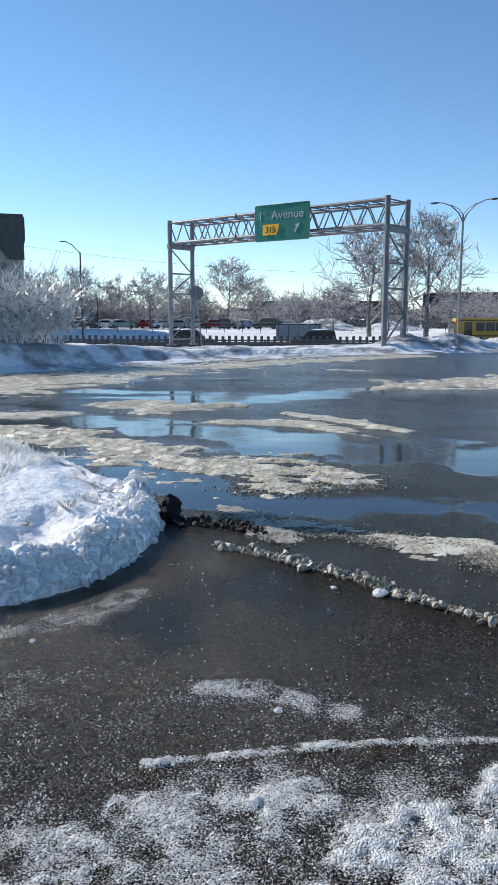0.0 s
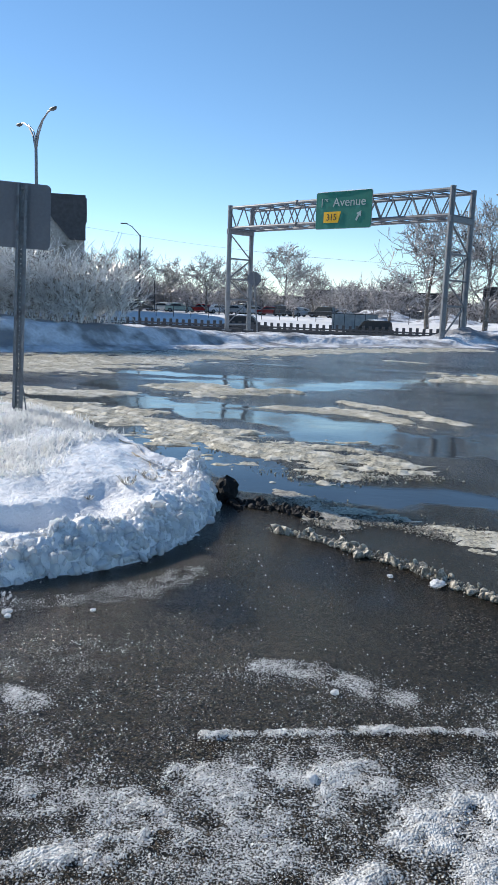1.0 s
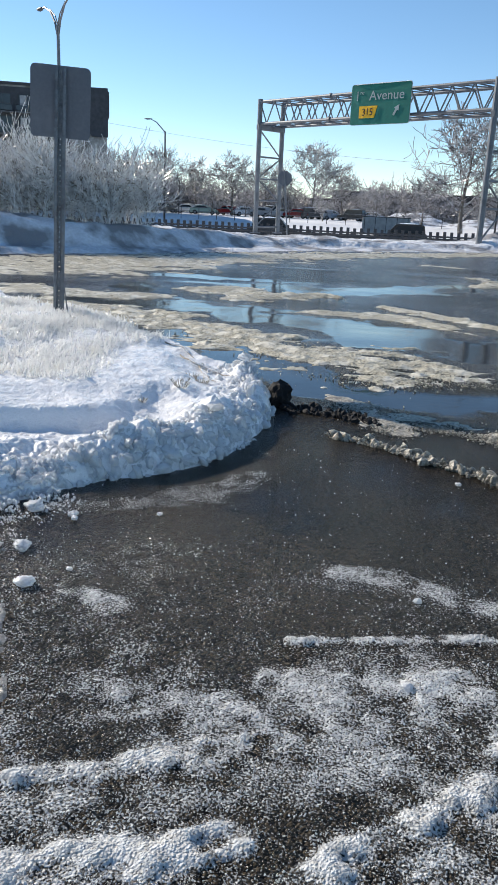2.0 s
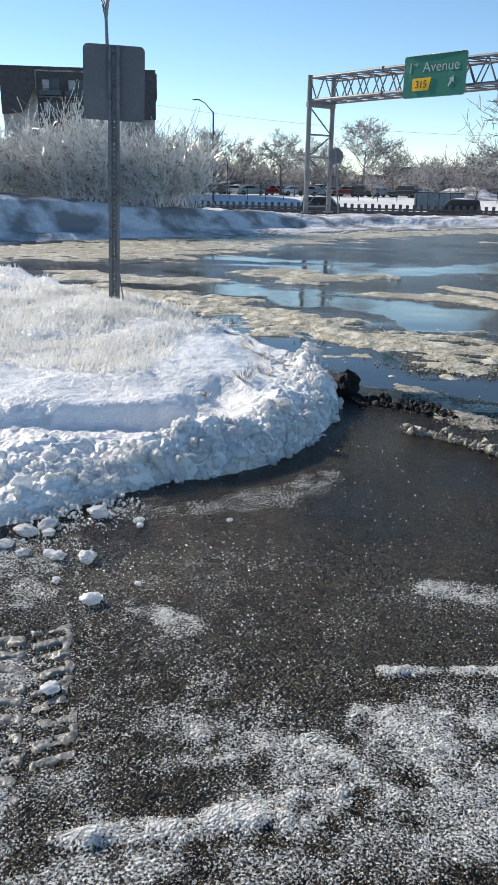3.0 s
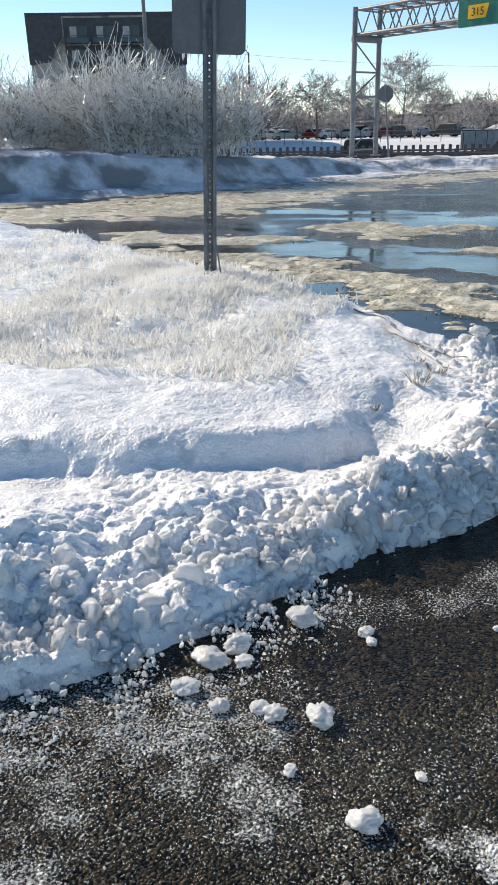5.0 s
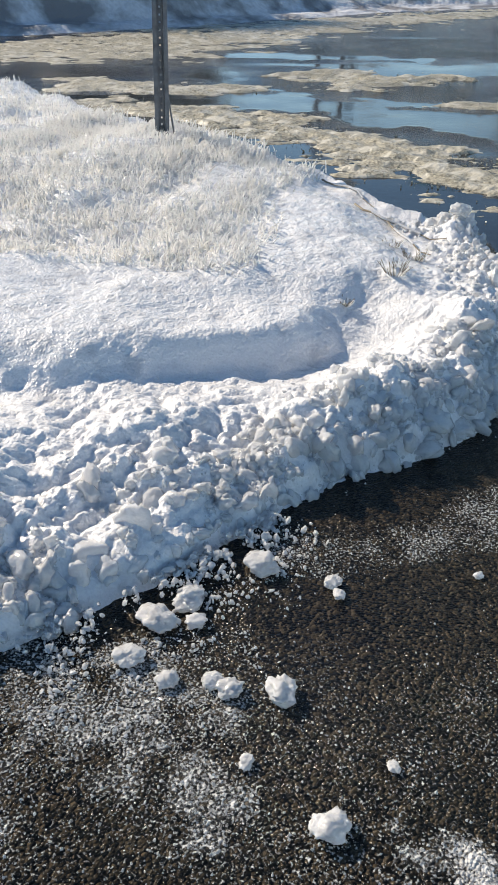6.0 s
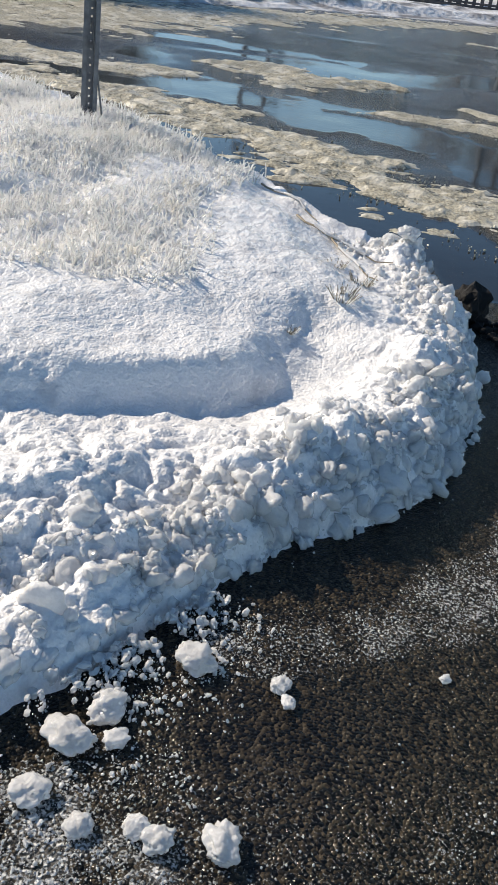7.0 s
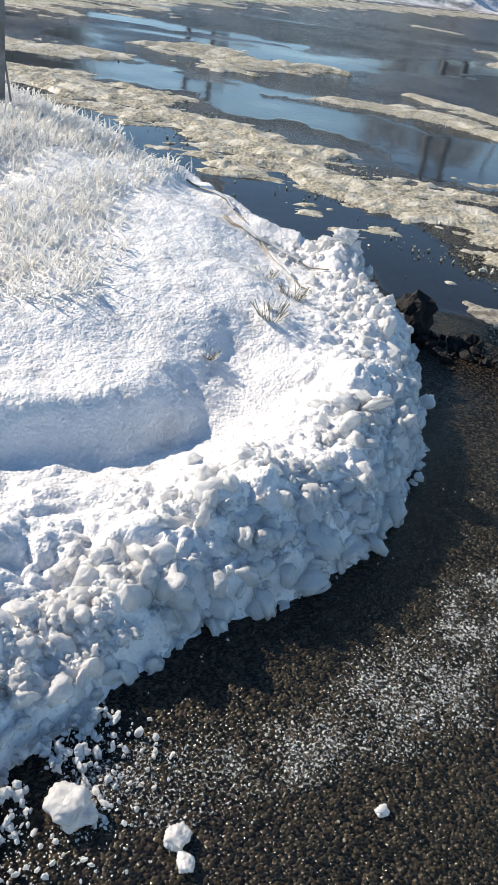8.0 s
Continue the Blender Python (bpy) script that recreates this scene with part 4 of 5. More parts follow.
# ---- street lamps ----
def lamp_double(m, height):
    l = empty("street_lamp", m, "grey street lamp with two curved arms", "street lamp", "street lamps")
    part("pole", bar((0, 0, -0.3), (0, 0, height), 0.12, 10, 0.075), STEEL, l)
    part("base", bar((0, 0, -0.3), (0, 0, 0.35), 0.2, 10), STEEL, l)
    for s in (-1, 1):
        pts = [(0, 0, height - 0.55), (s * 0.35, 0, height + 0.15), (s * 0.95, 0, height + 0.72), (s * 1.65, 0, height + 1.0), (s * 2.1, 0, height + 1.05)]
        part("arm", tube(pts, [0.06, 0.055, 0.05, 0.045, 0.045]), STEEL, l)
        part("arm_tie", tube([(0, 0, height), (s * 0.3, 0, height + 0.42), (s * 1.0, 0, height + 0.82)], [0.035, 0.03, 0.03]), STEEL, l)
        head = lump_shape(1, 1.0, 2)
        bmesh.ops.scale(head, vec=(0.75, 0.3, 0.2), verts=head.verts)
        part("lamp_head", head, STEEL_DARK, l, shade=True).location = (s * 2.35, 0, height + 1.03)
    return l


def lamp_single(m, height, reach=2.0):
    l = empty("street_lamp", m, "slim dark street lamp with one slanting arm", "street lamp", "street lamps")
    part("pole", bar((0, 0, -0.5), (0, 0, height), 0.1, 8, 0.07), STEEL_DARK, l)
    part("arm", tube([(0, 0, height - 0.1), (-reach * 0.6, 0, height + 0.75), (-reach, 0, height + 1.0)], [0.05, 0.045, 0.04]), STEEL_DARK, l)
    head = lump_shape(1, 1.0, 2)
    bmesh.ops.scale(head, vec=(0.8, 0.3, 0.16), verts=head.verts)
    part("lamp_head", head, STEEL, l, shade=True).location = (-reach - 0.3, 0, height + 1.02)
    return l


lamp_double(Matrix.Translation((15.85, 62.4, -0.4)) @ Matrix.Rotation(radians(-28), 4, "Z"), 10.0)
lamp_double(Matrix.Translation((-13.75, 38.6, -0.1)) @ Matrix.Rotation(radians(-48), 4, "Z"), 9.5)
lamp_single(Matrix.Translation((-17.67, 74.6, -0.6)), 8.4, 1.35)
lamp_single(Matrix.Translation((13.9, 80, -0.6)), 7.0, 0.6)
lamp_single(Matrix.Translation((-26.6, 118, -0.2)), 4.8, 0.6)


# ---- stop sign seen from behind ----
stop = empty("stop_sign", Matrix.Translation((-2.75, 44.2, -0.2)) @ Matrix.Rotation(radians(-5.5), 4, "Y"), "grey back of an octagonal sign on a leaning post", "stop sign")
part("post", box((0.08, 0.06, 3.9), (0, 0, 1.75), 0.01), STEEL, stop)
part("plate", prism([(0.42 * math.cos(radians(22.5 + 45 * k)), 0.42 * math.sin(radians(22.5 + 45 * k))) for k in range(8)], 0.02), PLATE, stop).location = (0, 0.05, 3.25)


# ---- motorway barrier, guard rail, fence ----
def railing():
    b = empty("median_barrier", Matrix(), "low dark barrier of upright slats along the motorway", "barrier")
    a, e = Vector((-34, 60.5, 0)), Vector((46, 57.5, 0))
    run = e - a
    turn = run.to_track_quat("X", "Z").to_matrix().to_4x4()
    part("base_wall", box((run.length, 0.35, 1.0), (a + e) / 2 + Vector((0, 0.2, -0.75)), 0.03, turn), STEEL_DARK, b)
    slat = box((0.22, 0.1, 0.75), (0, 0, 0), 0.015)
    me = bpy.data.meshes.new("slat")
    slat.to_mesh(me)
    slat.free()
    me.materials.append(STEEL_DARK)
    n = int(run.length / 0.5)
    for k in range(n):
        s = new("slat", me)
        s.parent = b
        p = a + run * (k + 0.5) / n
        s.location = (p.x, p.y, -0.12 + 0.025 * math.sin(k * 1.7))
    g = empty("guard_rail", Matrix(), "galvanized steel guard rail on short posts", "guard rail")
    a, e = Vector((-30, 56.5, 0)), Vector((40, 53.5, 0))
    run = e - a
    turn = run.to_track_quat("X", "Z").to_matrix().to_4x4()
    for z in (0.02, -0.14):
        part("rail", box((run.length, 0.08, 0.12), (a + e) / 2 + Vector((0, 0, z)), 0.025, turn), STEEL_DARK, g)
    for k in range(24):
        p = a + run * (k + 0.5) / 24
        part("rail_post", box((0.14, 0.14, 0.9), p + Vector((0, 0.12, -0.35)), 0.015), STEEL_DARK, g)
    f = empty("mesh_fence", Matrix(), "low wire mesh fence on thin steel posts", "fence")
    a, e = Vector((-50, 97, 0)), Vector((48, 93.5, 0))
    run = e - a
    for z in (1.05, 0.6):
        part("fence_rail", bar(a + Vector((0, 0, z)), e + Vector((0, 0, z)), 0.025, 5), STEEL, f)
    for k in range(45):
        p = a + run * k / 44
        part("fence_post", bar(p + Vector((0, 0, -0.3)), p + Vector((0, 0, 1.15)), 0.04, 5), STEEL_DARK, f)


railing()


# ---- vehicles ----
def wheel(parent, x, y, r, w=0.22):
    t = part("tyre", bar((x, y - w / 2, r), (x, y + w / 2, r), r, 16), TYRE, parent)
    part("rim", bar((x, y - w / 2 - 0.01, r), (x, y + w / 2 + 0.01, r), r * 0.6, 12), STEEL, t)


def car(color, kind="car", snow=True):
    """A car 4.5 long whose nose points to +x."""
    c = empty("car", Matrix(), "", "car", "parked cars")
    tall = 1.7 if kind == "suv" else 1.45
    profile = [(-2.2, 0.3), (-2.25, 0.75), (-2.1, 0.95), (2.0, 0.85), (2.2, 0.65), (2.2, 0.3)]
    bm = prism([(x, z) for x, z in profile], 1.75)
    bmesh.ops.bevel(bm, geom=bm.edges[:], offset=0.07, segments=2, affect="EDGES")
    body = part("body", bm, color, c, shade=False)
    body.location.y = -0.875
    x0, x1 = (-2.05, -1.9) if kind == "suv" else (-1.75, -1.2)
    cab = [(x0, 0.92), (x1, tall - 0.05), (x1 + 0.25, tall), (0.35, tall), (0.6, tall - 0.07), (1.25, 0.88)]
    bm = prism(cab, 1.5)
    bmesh.ops.bevel(bm, geom=bm.edges[:], offset=0.06, segments=2, affect="EDGES")
    part("cabin", bm, color, c).location.y = -0.75
    for s in (-1, 1):
        glass = [(x0 + 0.25, 0.98), (x1 + 0.16, tall - 0.14), (0.3, tall - 0.14), (0.95, 0.98)]
        part("side_window", prism(glass, 0.02), GLASS, c).location.y = s * 0.755 - 0.01
    part("windscreen", prism([(-0.62, 0), (0.62, 0), (0.52, 0.5), (-0.52, 0.5)], 0.02), GLASS, c).matrix_local = Matrix.Translation((1.22, 0, 0.93)) @ Matrix.Rotation(radians(90), 4, "Z") @ Matrix.Rotation(radians(-50), 4, "X")
    for x in (-1.4, 1.4):
        for s in (-1, 1):
            wheel(c, x, s * 0.8, 0.33)
    for s in (-1, 1):
        part("headlight", box((0.06, 0.35, 0.14), (2.18, s * 0.6, 0.66), 0.02), WHITE, c)
    if snow:
        cap = lump_shape(2, 1.0, 2)
        bmesh.ops.scale(cap, vec=(1.9, 1.4, 0.16), verts=cap.verts)
        part("snow_cover", cap, SNOW, c).location = (-0.6, 0, tall + 0.02)
    return c


paints = [("white", (0.75, 0.76, 0.78)), ("dark grey", (0.05, 0.052, 0.056)), ("silver", (0.4, 0.42, 0.44)), ("black", (0.015, 0.015, 0.018)), ("red", (0.28, 0.02, 0.02)), ("pale green", (0.3, 0.42, 0.38))]
stock = [car(paint(n.replace(" ", "_") + "_paint", c), "suv" if i in (1, 3) else "car") for i, (n, c) in enumerate(paints)]
used = set()
row = [(-31.5, 1, 20), (-28.0, 0, 165), (-24.6, 5, 10), (-21.0, 4, 155), (-18.0, 0, 30), (-15.2, 2, 150), (-12.2, 0, 24), (-9.6, 4, 160), (-7.0, 1, 28), (-4.2, 0, 8), (-1.0, 3, 160), (1.9, 0, 172), (-34.9, 2, 20), (-38, 3, 150), (-13.6, 3, 40), (-5.6, 2, 150)]
for k, (x, kind, yaw) in enumerate(row):
    m = Matrix.Translation((x, 128 + 1.2 * math.sin(k * 2.3), -0.12)) @ Matrix.Rotation(radians(yaw), 4, "Z")
    if kind in used:
        ob = copy_thing(stock[kind], m)
    else:
        ob = stock[kind]
        ob.matrix_world = m
    used.add(kind)
    tagged(ob, paints[kind][0] + " car with snow on its roof in the car park")
for x, y, kind, yaw, label in ((4.7, 72, 3, 180, "black estate car on the motorway"), (-6.8, 73, 1, 0, "dark grey car on the motorway")):
    tagged(copy_thing(stock[kind], Matrix.Translation((x, y, -1.18)) @ Matrix.Rotation(radians(yaw), 4, "Z")), label, group="cars on the motorway")


def minibus():
    b = empty("minibus", Matrix.Translation((21.8, 78.5, -1.18)) @ Matrix.Diagonal((0.9, 1, 1, 1)), "yellow minibus with dark windows on the motorway", "bus")
    y_paint = paint("bus_yellow", (0.62, 0.34, 0.02))
    bm = prism([(-3.4, 0.4), (-3.4, 2.0), (-3.25, 2.75), (-2.9, 2.85), (3.3, 2.85), (3.4, 2.7), (3.4, 0.4)], 2.1)
    bmesh.ops.bevel(bm, geom=bm.edges[:], offset=0.06, segments=2, affect="EDGES")
    part("body", bm, y_paint, b).location.y = -1.05
    part("roof_band", box((6.5, 2.12, 0.12), (0, 0, 2.62), 0.02), BLACK, b)
    for k in range(4):
        part("window", box((0.95, 0.03, 0.85), (-0.6 + 1.08 * k, -1.06, 2.0), 0.02), GLASS, b)
    part("door", box((0.85, 0.03, 1.9), (-1.9, -1.06, 1.5), 0.02), GLASS, b)
    part("windscreen", box((0.03, 1.8, 1.1), (-3.42, 0, 1.95), 0.02), GLASS, b)
    part("stripe", box((6.6, 0.02, 0.1), (0, -1.065, 1.1), 0.0), BLACK, b)
    for x in (-2.3, 2.2):
        for s in (-1, 1):
            wheel(b, x, s * 0.95, 0.42, 0.28)


minibus()


def trailer():
    t = empty("cargo_trailer", Matrix.Translation((3.5, 84.5, -1.18)), "plain grey box trailer on the motorway", "trailer")
    part("box_body", box((4.9, 2.2, 1.75), (0, 0, 1.25), 0.04), CURTAIN, t)
    for x in (-2.2, -1.1, 0.0, 1.1, 2.2):
        part("side_rib", box((0.06, 0.03, 1.65), (x, -1.115, 1.25), 0.006), STEEL_DARK, t)
    part("roof_rim", box((4.96, 2.26, 0.08), (0, 0, 2.13), 0.015), STEEL_DARK, t)
    for x in (-0.6, 0.5):
        for s in (-1, 1):
            wheel(t, x, s * 0.95, 0.36)


trailer()
# ---- apartment house ----
def apartment_house():
    corner, way = Vector((-32.8, 103.4, -0.2)), Vector((-0.94, -0.34, 0)).normalized()
    h = empty("apartment_building", Matrix.Translation(corner) @ Matrix.Rotation(math.atan2(-way.y, -way.x), 4, "Z"), "brown brick apartment block with a dark roof band", "building")
    # local x runs back along the front to negative values, the front looks to -y
    part("wall", box((19, 24, 15.0), (-9.5, 12, 7.5), 0.05), BRICK, h)
    part("roof_band", box((19.3, 24.3, 0.35), (-9.5, 12, 15.1), 0.03), SLATE, h)
    part("roof_vent", box((1.2, 0.8, 0.35), (-9.4, 3, 15.45), 0.05), SLATE, h)
    # slanting skirts of dark cladding at both ends of the front
    part("cladding", prism([(0.12, 9.4), (0.12, 14.95), (-4.6, 14.95), (-4.6, 12.6), (-1.9, 9.4)], 0.5), SLATE, h).location.y = -0.5
    part("cladding", prism([(-19.1, 9.6), (-16.6, 9.9), (-14.9, 13.0), (-14.9, 14.95), (-19.1, 14.95)], 0.5), SLATE, h).location.y = -0.5
    part("cladding", box((0.3, 24, 3.0), (0.16, 12, 13.4), 0.02), SLATE, h)
    part("loggia", box((10.0, 0.12, 14.6), (-9.7, -0.07, 7.4), 0.02), SLATE, h)
    for storey in range(5):
        z = 12.9 - 2.6 * storey
        for x in (-13.0, -9.8, -6.6):
            wdw = part("window", box((2.2, 0.08, 1.9), (x, -0.18, z), 0.02), GLASS, h)
            part("frame", box((2.4, 0.05, 2.1), (x, -0.156, z), 0.01), STEEL_DARK, wdw)
            part("curtain", box((0.8, 0.02, 1.7), (x - 0.55, -0.23, z), 0.0), CURTAIN, wdw)
            part("mullion", box((0.07, 0.03, 1.9), (x + 0.1, -0.235, z), 0.005), SLATE, wdw)
            bal = part("balcony", box((3.0, 1.1, 0.14), (x, -0.68, z - 1.2), 0.02), CONCRETE, h)
            for side in (-1, 1):
                part("balcony_post", box((0.07, 0.07, 0.95), (x + side * 1.4, -1.18, z - 0.7), 0.01), SLATE, bal)
            part("balcony_rail", box((3.0, 0.05, 0.08), (x, -1.18, z - 0.25), 0.01), SLATE, bal)
            part("balcony_panel", box((2.7, 0.03, 0.6), (x, -1.18, z - 0.72), 0.01), GLASS, bal)
        for y in (4.0, 9.0, 14.0, 19.0):
            wdw = part("window", box((0.08, 1.5, 1.6), (-19.03, y, z), 0.02), GLASS, h)
            part("frame", box((0.05, 1.7, 1.8), (-19.01, y, z), 0.01), SLATE, wdw)


apartment_house()
cable = new("overhead_cable", None)
tagged(cable, "thin dark cable strung above the road", "cable")
pts = [Vector((-40 + 95 * k / 24, 92 + 10 * k / 24, 8.3 - 0.1 * k + 3.4 * ((k - 12) / 12) ** 2)) for k in range(25)]
part("wire", tube(pts, [0.011] * 25, 4), STEEL_DARK, cable)


# ---- on and around the near bank ----
def clump():
    c = lump_shape(77, 1.0, 3)
    for v in c.verts:
        v.co *= 1 + 0.35 * noise.noise(v.co * 7)
    bmesh.ops.scale(c, vec=(0.2, 0.2, 0.24), verts=c.verts)
    ob = part("soil_clod", c, SOIL)
    ob.location = (1.12, 5.06, 0.065)
    tagged(ob, "black wet clod of soil frozen at the bank's foot", "soil clod")
    # near-black crumbs, part soil trail, part stand-in for the clod's cast shadow
    r = np.random.RandomState(9)
    rows = []
    for k in range(150):
        f = r.rand()
        rows.append((1.18 + 0.72 * f + r.normal(0, 0.03), 4.98 - 0.2 * f + r.normal(0, 0.07), 0.005, 0.03 + 0.06 * r.rand() ** 2))
    tagged(many_lumps("soil_crumbs", rows, SOIL), "dark wet soil crumbs in the puddle, laid along the clod's cast shadow", "soil", kind="stuff")


clump()
r = np.random.RandomState(12)
ridge = rounded([(1.62, 4.28), (1.98, 4.1), (2.13, 3.95), (2.49, 3.7), (2.84, 3.3), (3.22, 2.98), (4.0, 2.5)], 2)
rows = []
for k in range(420):
    f = r.rand() * (len(ridge) - 1)
    a, b = ridge[int(f)], ridge[int(f) + 1]
    q = f - int(f)
    s = 0.015 + 0.07 * r.rand() ** 2.5
    rows.append((a[0] + (b[0] - a[0]) * q + r.normal(0, 0.035), a[1] + (b[1] - a[1]) * q + r.normal(0, 0.035), s * 0.2, s))
for k in range(2600):
    f = r.rand() * (len(ridge) - 1)
    a, b = ridge[int(f)], ridge[int(f) + 1]
    q = f - int(f)
    s = 0.006 + 0.022 * r.rand() ** 3
    rows.append((a[0] + (b[0] - a[0]) * q + r.normal(0, 0.03), a[1] + (b[1] - a[1]) * q + r.normal(0, 0.03), s * 0.2 + 0.012 * r.rand(), s))
tagged(many_lumps("snow_rubble", rows, RUBBLE), "row of gritty lumps of dirty snow", "snow rubble", kind="stuff")


def ice_chunk(x, y, size, seed, z=0.0):
    bm = knobbly_shape(seed, 0.5, 4)
    bmesh.ops.scale(bm, vec=(size, size * 0.85, size), verts=bm.verts)
    ob = part("ice_chunk", bm, ICE, shade=True)
    ob.location, ob.rotation_euler = (x, y, z + size * 0.2), (0, 0, seed * 1.3)
    tagged(ob, "translucent white chunk of ice on wet asphalt", "ice chunk", "loose chunks of ice")


for k, (x, y, s) in enumerate(((0.172, 2.517, 0.1), (0.387, 2.486, 0.055), (0.41, 2.44, 0.04), (0.181, 2.052, 0.07), (0.306, 2.063, 0.085), (0.13, 2.07, 0.06), (0.0, 2.33, 0.09), (-0.06, 2.24, 0.1), (0.04, 2.26, 0.06),
                                (0.586, 1.913, 0.03), (0.46, 1.74, 0.085), (0.26, 1.86, 0.04), (0.75, 3.4, 0.14), (2.64, 3.36, 0.09), (2.37, 3.46, 0.04), (0.55, 1.2, 0.06), (0.02, 2.05, 0.06), (-0.1, 2.1, 0.08),
                                (2.05, 1.95, 0.04), (1.98, 1.33, 0.05), (0.8, 2.6, 0.03))):
    ice_chunk(x, y, s, 500 + k)


def grain_field():
    """Grains of ice frozen to the asphalt: one mesh of many small crystals."""
    r = np.random.RandomState(6)
    x, y = r.uniform(-0.9, 3.6, 520000), 0.3 + 3.6 * r.rand(520000) ** 1.3
    ice = road_masks(x, y)[1]
    bank = along(x, y, EDGE)
    ok = (r.rand(520000) < 0.006 + 0.9 * ice ** 1.3) & (bank[1] * bank[0] < 0)
    x, y, thick = x[ok][:190000], y[ok][:190000], ice[ok][:190000]
    n = len(x)
    s = 0.0011 + 0.0034 * r.rand(n) ** 4 + 0.002 * thick * r.rand(n)
    z = ground_z(x, y) + 0.001
    a = r.rand(n) * 6.28
    verts = np.zeros((n, 5, 3))
    for k in range(4):
        rad = s * (0.7 + 0.6 * r.rand(n))
        verts[:, k] = np.stack([x + rad * np.cos(a + k * 1.57), y + rad * np.sin(a + k * 1.57), z + 0.002 * r.rand(n)], 1)
    verts[:, 4] = np.stack([x + s * r.normal(0, 0.3, n), y + s * r.normal(0, 0.3, n), z + s * (0.6 + 0.7 * r.rand(n)) + 0.003], 1)
    tri = np.array([(0, 1, 4), (1, 2, 4), (2, 3, 4), (3, 0, 4)])
    faces = (np.arange(n)[:, None, None] * 5 + tri).reshape(-1, 3)
    tagged(mesh_object("ice_grains", verts.reshape(-1, 3).tolist(), faces.tolist(), GRAIN_ICE), "white grains of ice scattered on the asphalt", "ice grains", kind="stuff")


grain_field()


def grass():
    """Blades of grass cased in ice on top of the bank: one mesh."""
    r = np.random.RandomState(3)
    x, y = r.uniform(-4.6, 0.3, 90000), r.uniform(4.2, 10.5, 90000)
    h, d = bank_height(x, y, False)
    near = along(x, y, [p for p in EDGE if p[1] <= 5.4 and (p[0] > -0.5 or p[1] < 4)])[0]
    back = along(x, y, [p for p in EDGE if p[1] >= 5.3])[0]
    dense = smooth(1.25, 1.5, near + 0.2 * fbm(x, y, 0.5, 3, 91)) * smooth(0.12, 0.28, back + 0.1 * fbm(x, y, 0.5, 3, 92)) * (d > 0)
    dense *= np.clip(0.7 + 0.5 * fbm(x, y, 0.25, 3, 93), 0.1, 1) * (0.35 + 0.65 * (x > -2.6) * (y < 8))
    ok = r.rand(len(x)) < dense * 0.8
    x, y, h = x[ok][:17000], y[ok][:17000], h[ok][:17000]
    n = len(x)
    ln = (0.03 + 0.062 * r.rand(n)) * (1 + 0.35 * fbm(x, y, 0.3, 2, 94))
    wid = 0.0026 + 0.0035 * r.rand(n)
    a, lean = r.rand(n) * 6.28, 0.25 + 0.5 * r.rand(n)
    dx, dy = np.cos(a) * lean + 0.25, np.sin(a) * lean - 0.15
    verts = np.zeros((n, 9, 3))
    for k, (f, w) in enumerate(((0, 1), (0.6, 1.0), (1, 0.45))):
        cx, cy, cz = x + dx * ln * f * f, y + dy * ln * f * f, h - 0.01 + ln * f * (1 - 0.25 * f * lean)
        for s in range(3):
            b = a + s * 2.094
            verts[:, k * 3 + s] = np.stack([cx + np.cos(b) * wid * w, cy + np.sin(b) * wid * w, cz], 1)
    quads = []
    for k in range(2):
        for s in range(3):
            t = (s + 1) % 3
            quads.append((k * 3 + s, k * 3 + t, k * 3 + 3 + t, k * 3 + 3 + s))
    faces = (np.arange(n)[:, None, None] * 9 + np.array(quads)).reshape(-1, 4)
    tagged(mesh_object("frosted_grass", verts.reshape(-1, 3).tolist(), faces.tolist(), FROST_GRASS, None, "", True), "dead grass blades cased in white ice", "grass", kind="stuff")


grass()


r = np.random.RandomState(21)
x, y = r.uniform(-1.7, 0.45, 90000), r.uniform(0.9, 2.75, 90000)
near = along(x, y, EDGE)
out = -near[0] * near[1]
clot = np.clip(0.45 + 1.2 * fbm(x, y, 0.12, 4, 96), 0, 1)
ok = (out > -0.02) & (r.rand(len(x)) < clot * np.exp(-np.maximum(out, 0) / 0.22) * smooth(0.4, 0.1, x))
x, y, out = x[ok][:11000], y[ok][:11000], out[ok][:11000]
sizes = 0.004 + 0.03 * r.rand(len(x)) ** 4 * np.exp(-np.maximum(out, 0) / 0.3)
tagged(many_lumps("ice_rubble", np.stack([x, y, sizes * 0.25 + 0.03 * np.clip(1 - out / 0.12, 0, 1), sizes], 1), ICE, None, "", 9, 1), "crumbled ice spread over wet asphalt beside the bank", "ice rubble", kind="stuff")


def tuft(x, y, z, size, seed):
    rng = random.Random(seed)
    tubes = []
    for k in range(44):
        a = rng.random() * 6.28
        p = Vector((0.03 * math.cos(a), 0.02 * math.sin(a), -0.02))
        branching(rng, p, Vector((math.cos(a) * 0.7, math.sin(a) * 0.7, 1)), size * rng.uniform(0.3, 1), 0.0019, 0, tubes, 0.3, 0)
    t = empty("weed_tuft", Matrix.Translation((x, y, z)), "small dry weed poking out of the ice", "weed", "dry weeds in the bank")
    tubes_mesh("stalk", tubes, DRY_STEM, t, 4, 0.0015)
    tubes_mesh("iced_stalk", [([p + Vector((0.006, 0.004, 0)) for p in pts], [r * 1.4 for r in rad]) for pts, rad in tubes[::2]], FROST_GRASS, t, 4, 0.002)


def on_bank(x, y):
    return float(bank_height(np.array([x]), np.array([y]))[0][0])


for k, (x, y, size) in enumerate(((0.46, 4.5, 0.1), (0.55, 4.84, 0.09), (0.24, 4.2, 0.05), (0.42, 5.05, 0.06))):
    tuft(x, y, on_bank(x, y), size, k + 1)


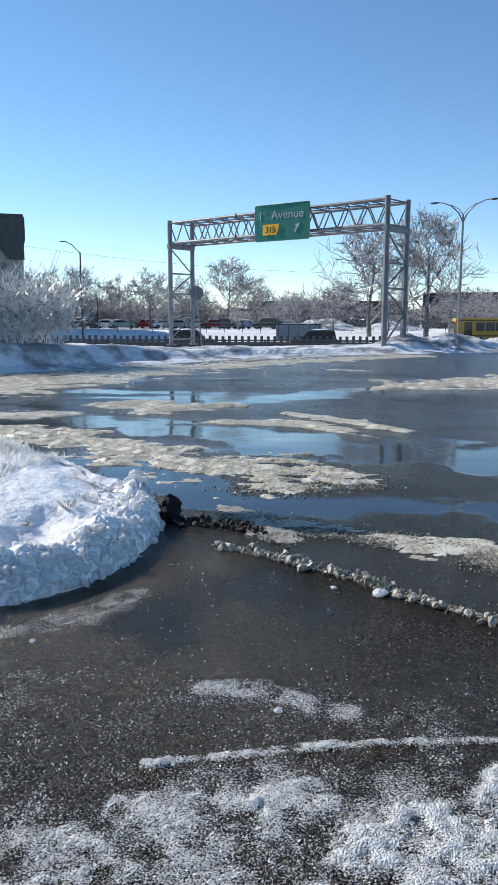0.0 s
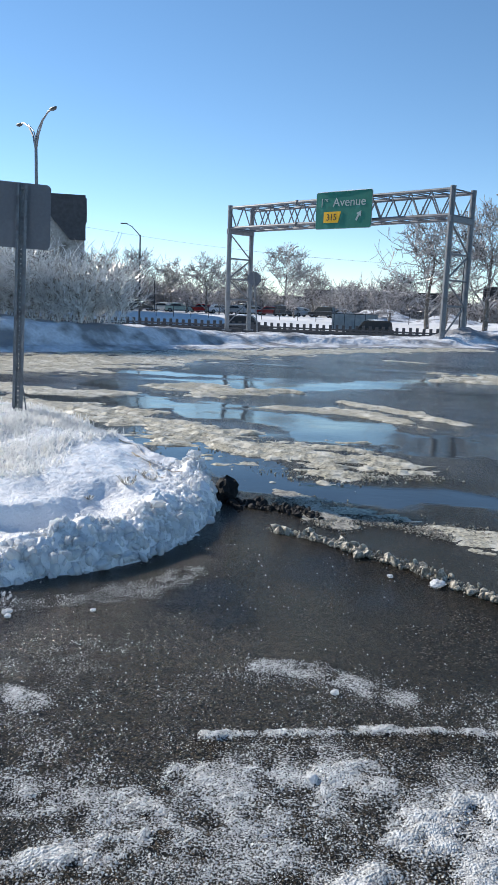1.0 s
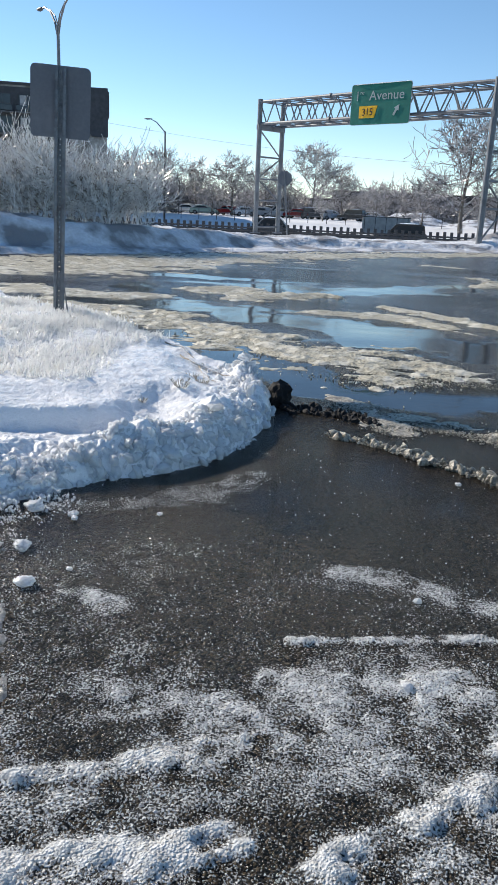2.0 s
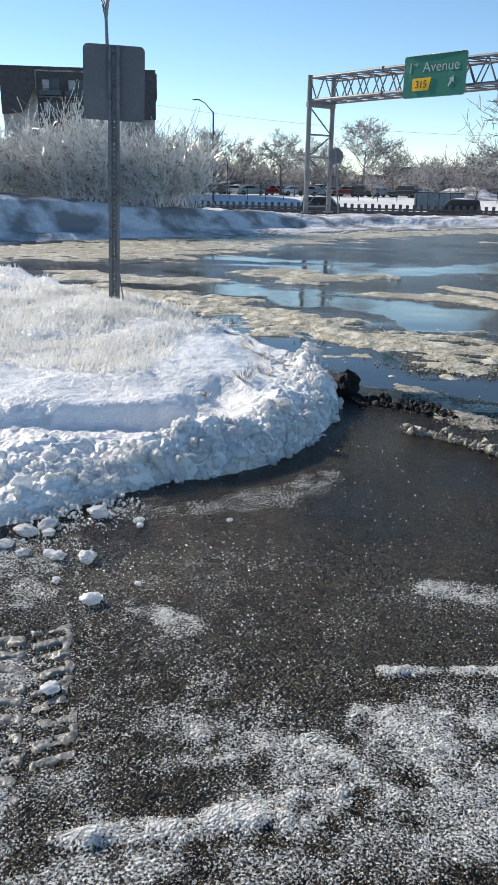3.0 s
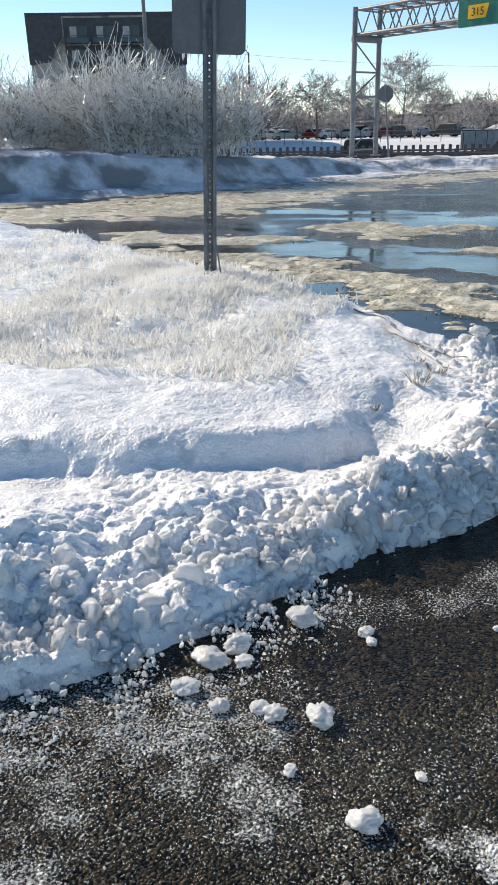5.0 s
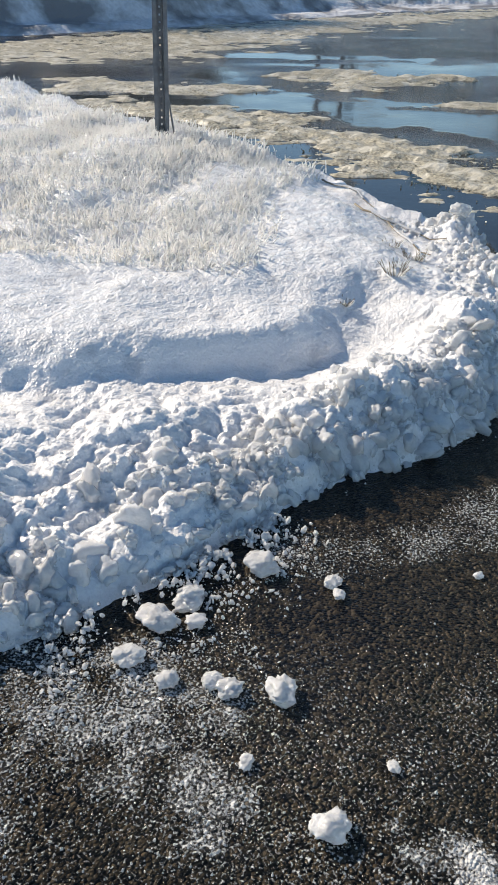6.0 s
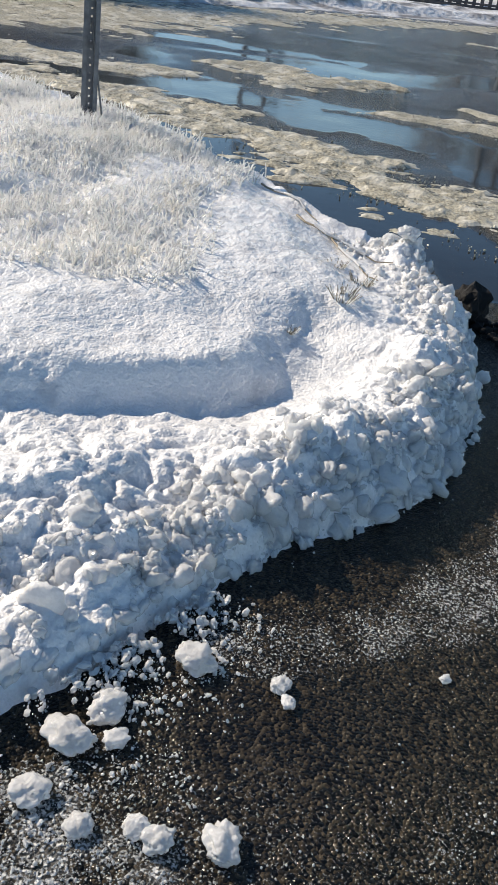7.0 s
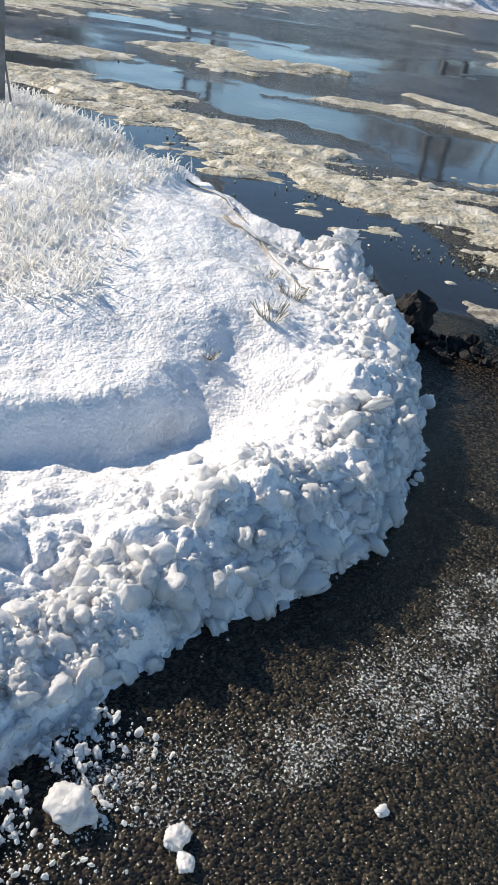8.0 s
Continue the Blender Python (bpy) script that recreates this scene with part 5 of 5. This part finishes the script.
def fallen_twig(a, b, seed):
    """A thin twig cased in ice, lying on the bank."""
    rng = random.Random(seed)
    pts = []
    for k in range(9):
        f = k / 8
        x, y = a[0] + (b[0] - a[0]) * f + rng.gauss(0, 0.012), a[1] + (b[1] - a[1]) * f + rng.gauss(0, 0.012)
        pts.append(Vector((x, y, on_bank(x, y) + 0.012)))
    t = empty("fallen_twig", Matrix(), "thin dead twig cased in ice on the bank", "twig", "twigs on the bank")
    part("stick", tube(pts, [0.007 - 0.0005 * k for k in range(9)], 6), DRY_STEM, t)
    part("ice_coat", tube([p + Vector((0, 0, 0.005)) for p in pts[2:7]], [0.008] * 5, 6), ICE, t)


fallen_twig((0.15, 5.7), (0.72, 5.25), 1)
fallen_twig((0.35, 5.55), (0.62, 4.95), 2)
fallen_twig((-0.1, 6.2), (0.3, 5.75), 3)
for k, (x, y, s) in enumerate(((0.79, 5.47, 0.13), (0.72, 5.52, 0.09), (-0.3, 6.82, 0.08), (0.9, 5.2, 0.1))):
    ice_chunk(x, y, s, 600 + k, on_bank(x, y))


def tyre_track():
    """Ribs of slush pressed up by a tyre's tread."""
    u, v = np.meshgrid(np.arange(-0.17, 0.17, 0.006), np.arange(0, 1.25, 0.006), indexing="ij")
    ax, ay = 0.43, -0.9
    x, y = 0.17 + ax * v + 0.9 * u, 1.83 + ay * v + 0.43 * u
    wob = 0.02 * fbm(x, y, 0.15, 3, 81)
    half = np.where(u > 0, 0.5, 0.0)
    across = np.abs(((v + wob + 0.02 * np.abs(u) / 0.1) / 0.085 + half) % 1 - 0.5) * 2
    rib = smooth(0.3, 0.7, across) * (np.abs(u + wob) < 0.125) * (np.abs(u + 0.5 * wob) > 0.012)
    rail = 0.6 * np.exp(-((np.abs(u + wob) - 0.13) / 0.014) ** 2) 
    f = np.maximum(rib, rail) * np.clip(0.8 + 0.8 * fbm(x, y, 0.09, 4, 82), 0, 1.1)
    f = f * smooth(0.22, 0.45, v) * np.clip(1.25 - v, 0, 1) ** 0.3
    h = 0.013 * np.clip(f, 0, 1) + 0.004 * fbm(x, y, 0.02, 2, 83) - 0.007
    tagged(sheet("tyre_track", x, y, h, RUBBLE_ICE, keep=f > 0.3), "tyre tread pressed in grey refrozen slush", "tyre track", kind="stuff")


tyre_track()
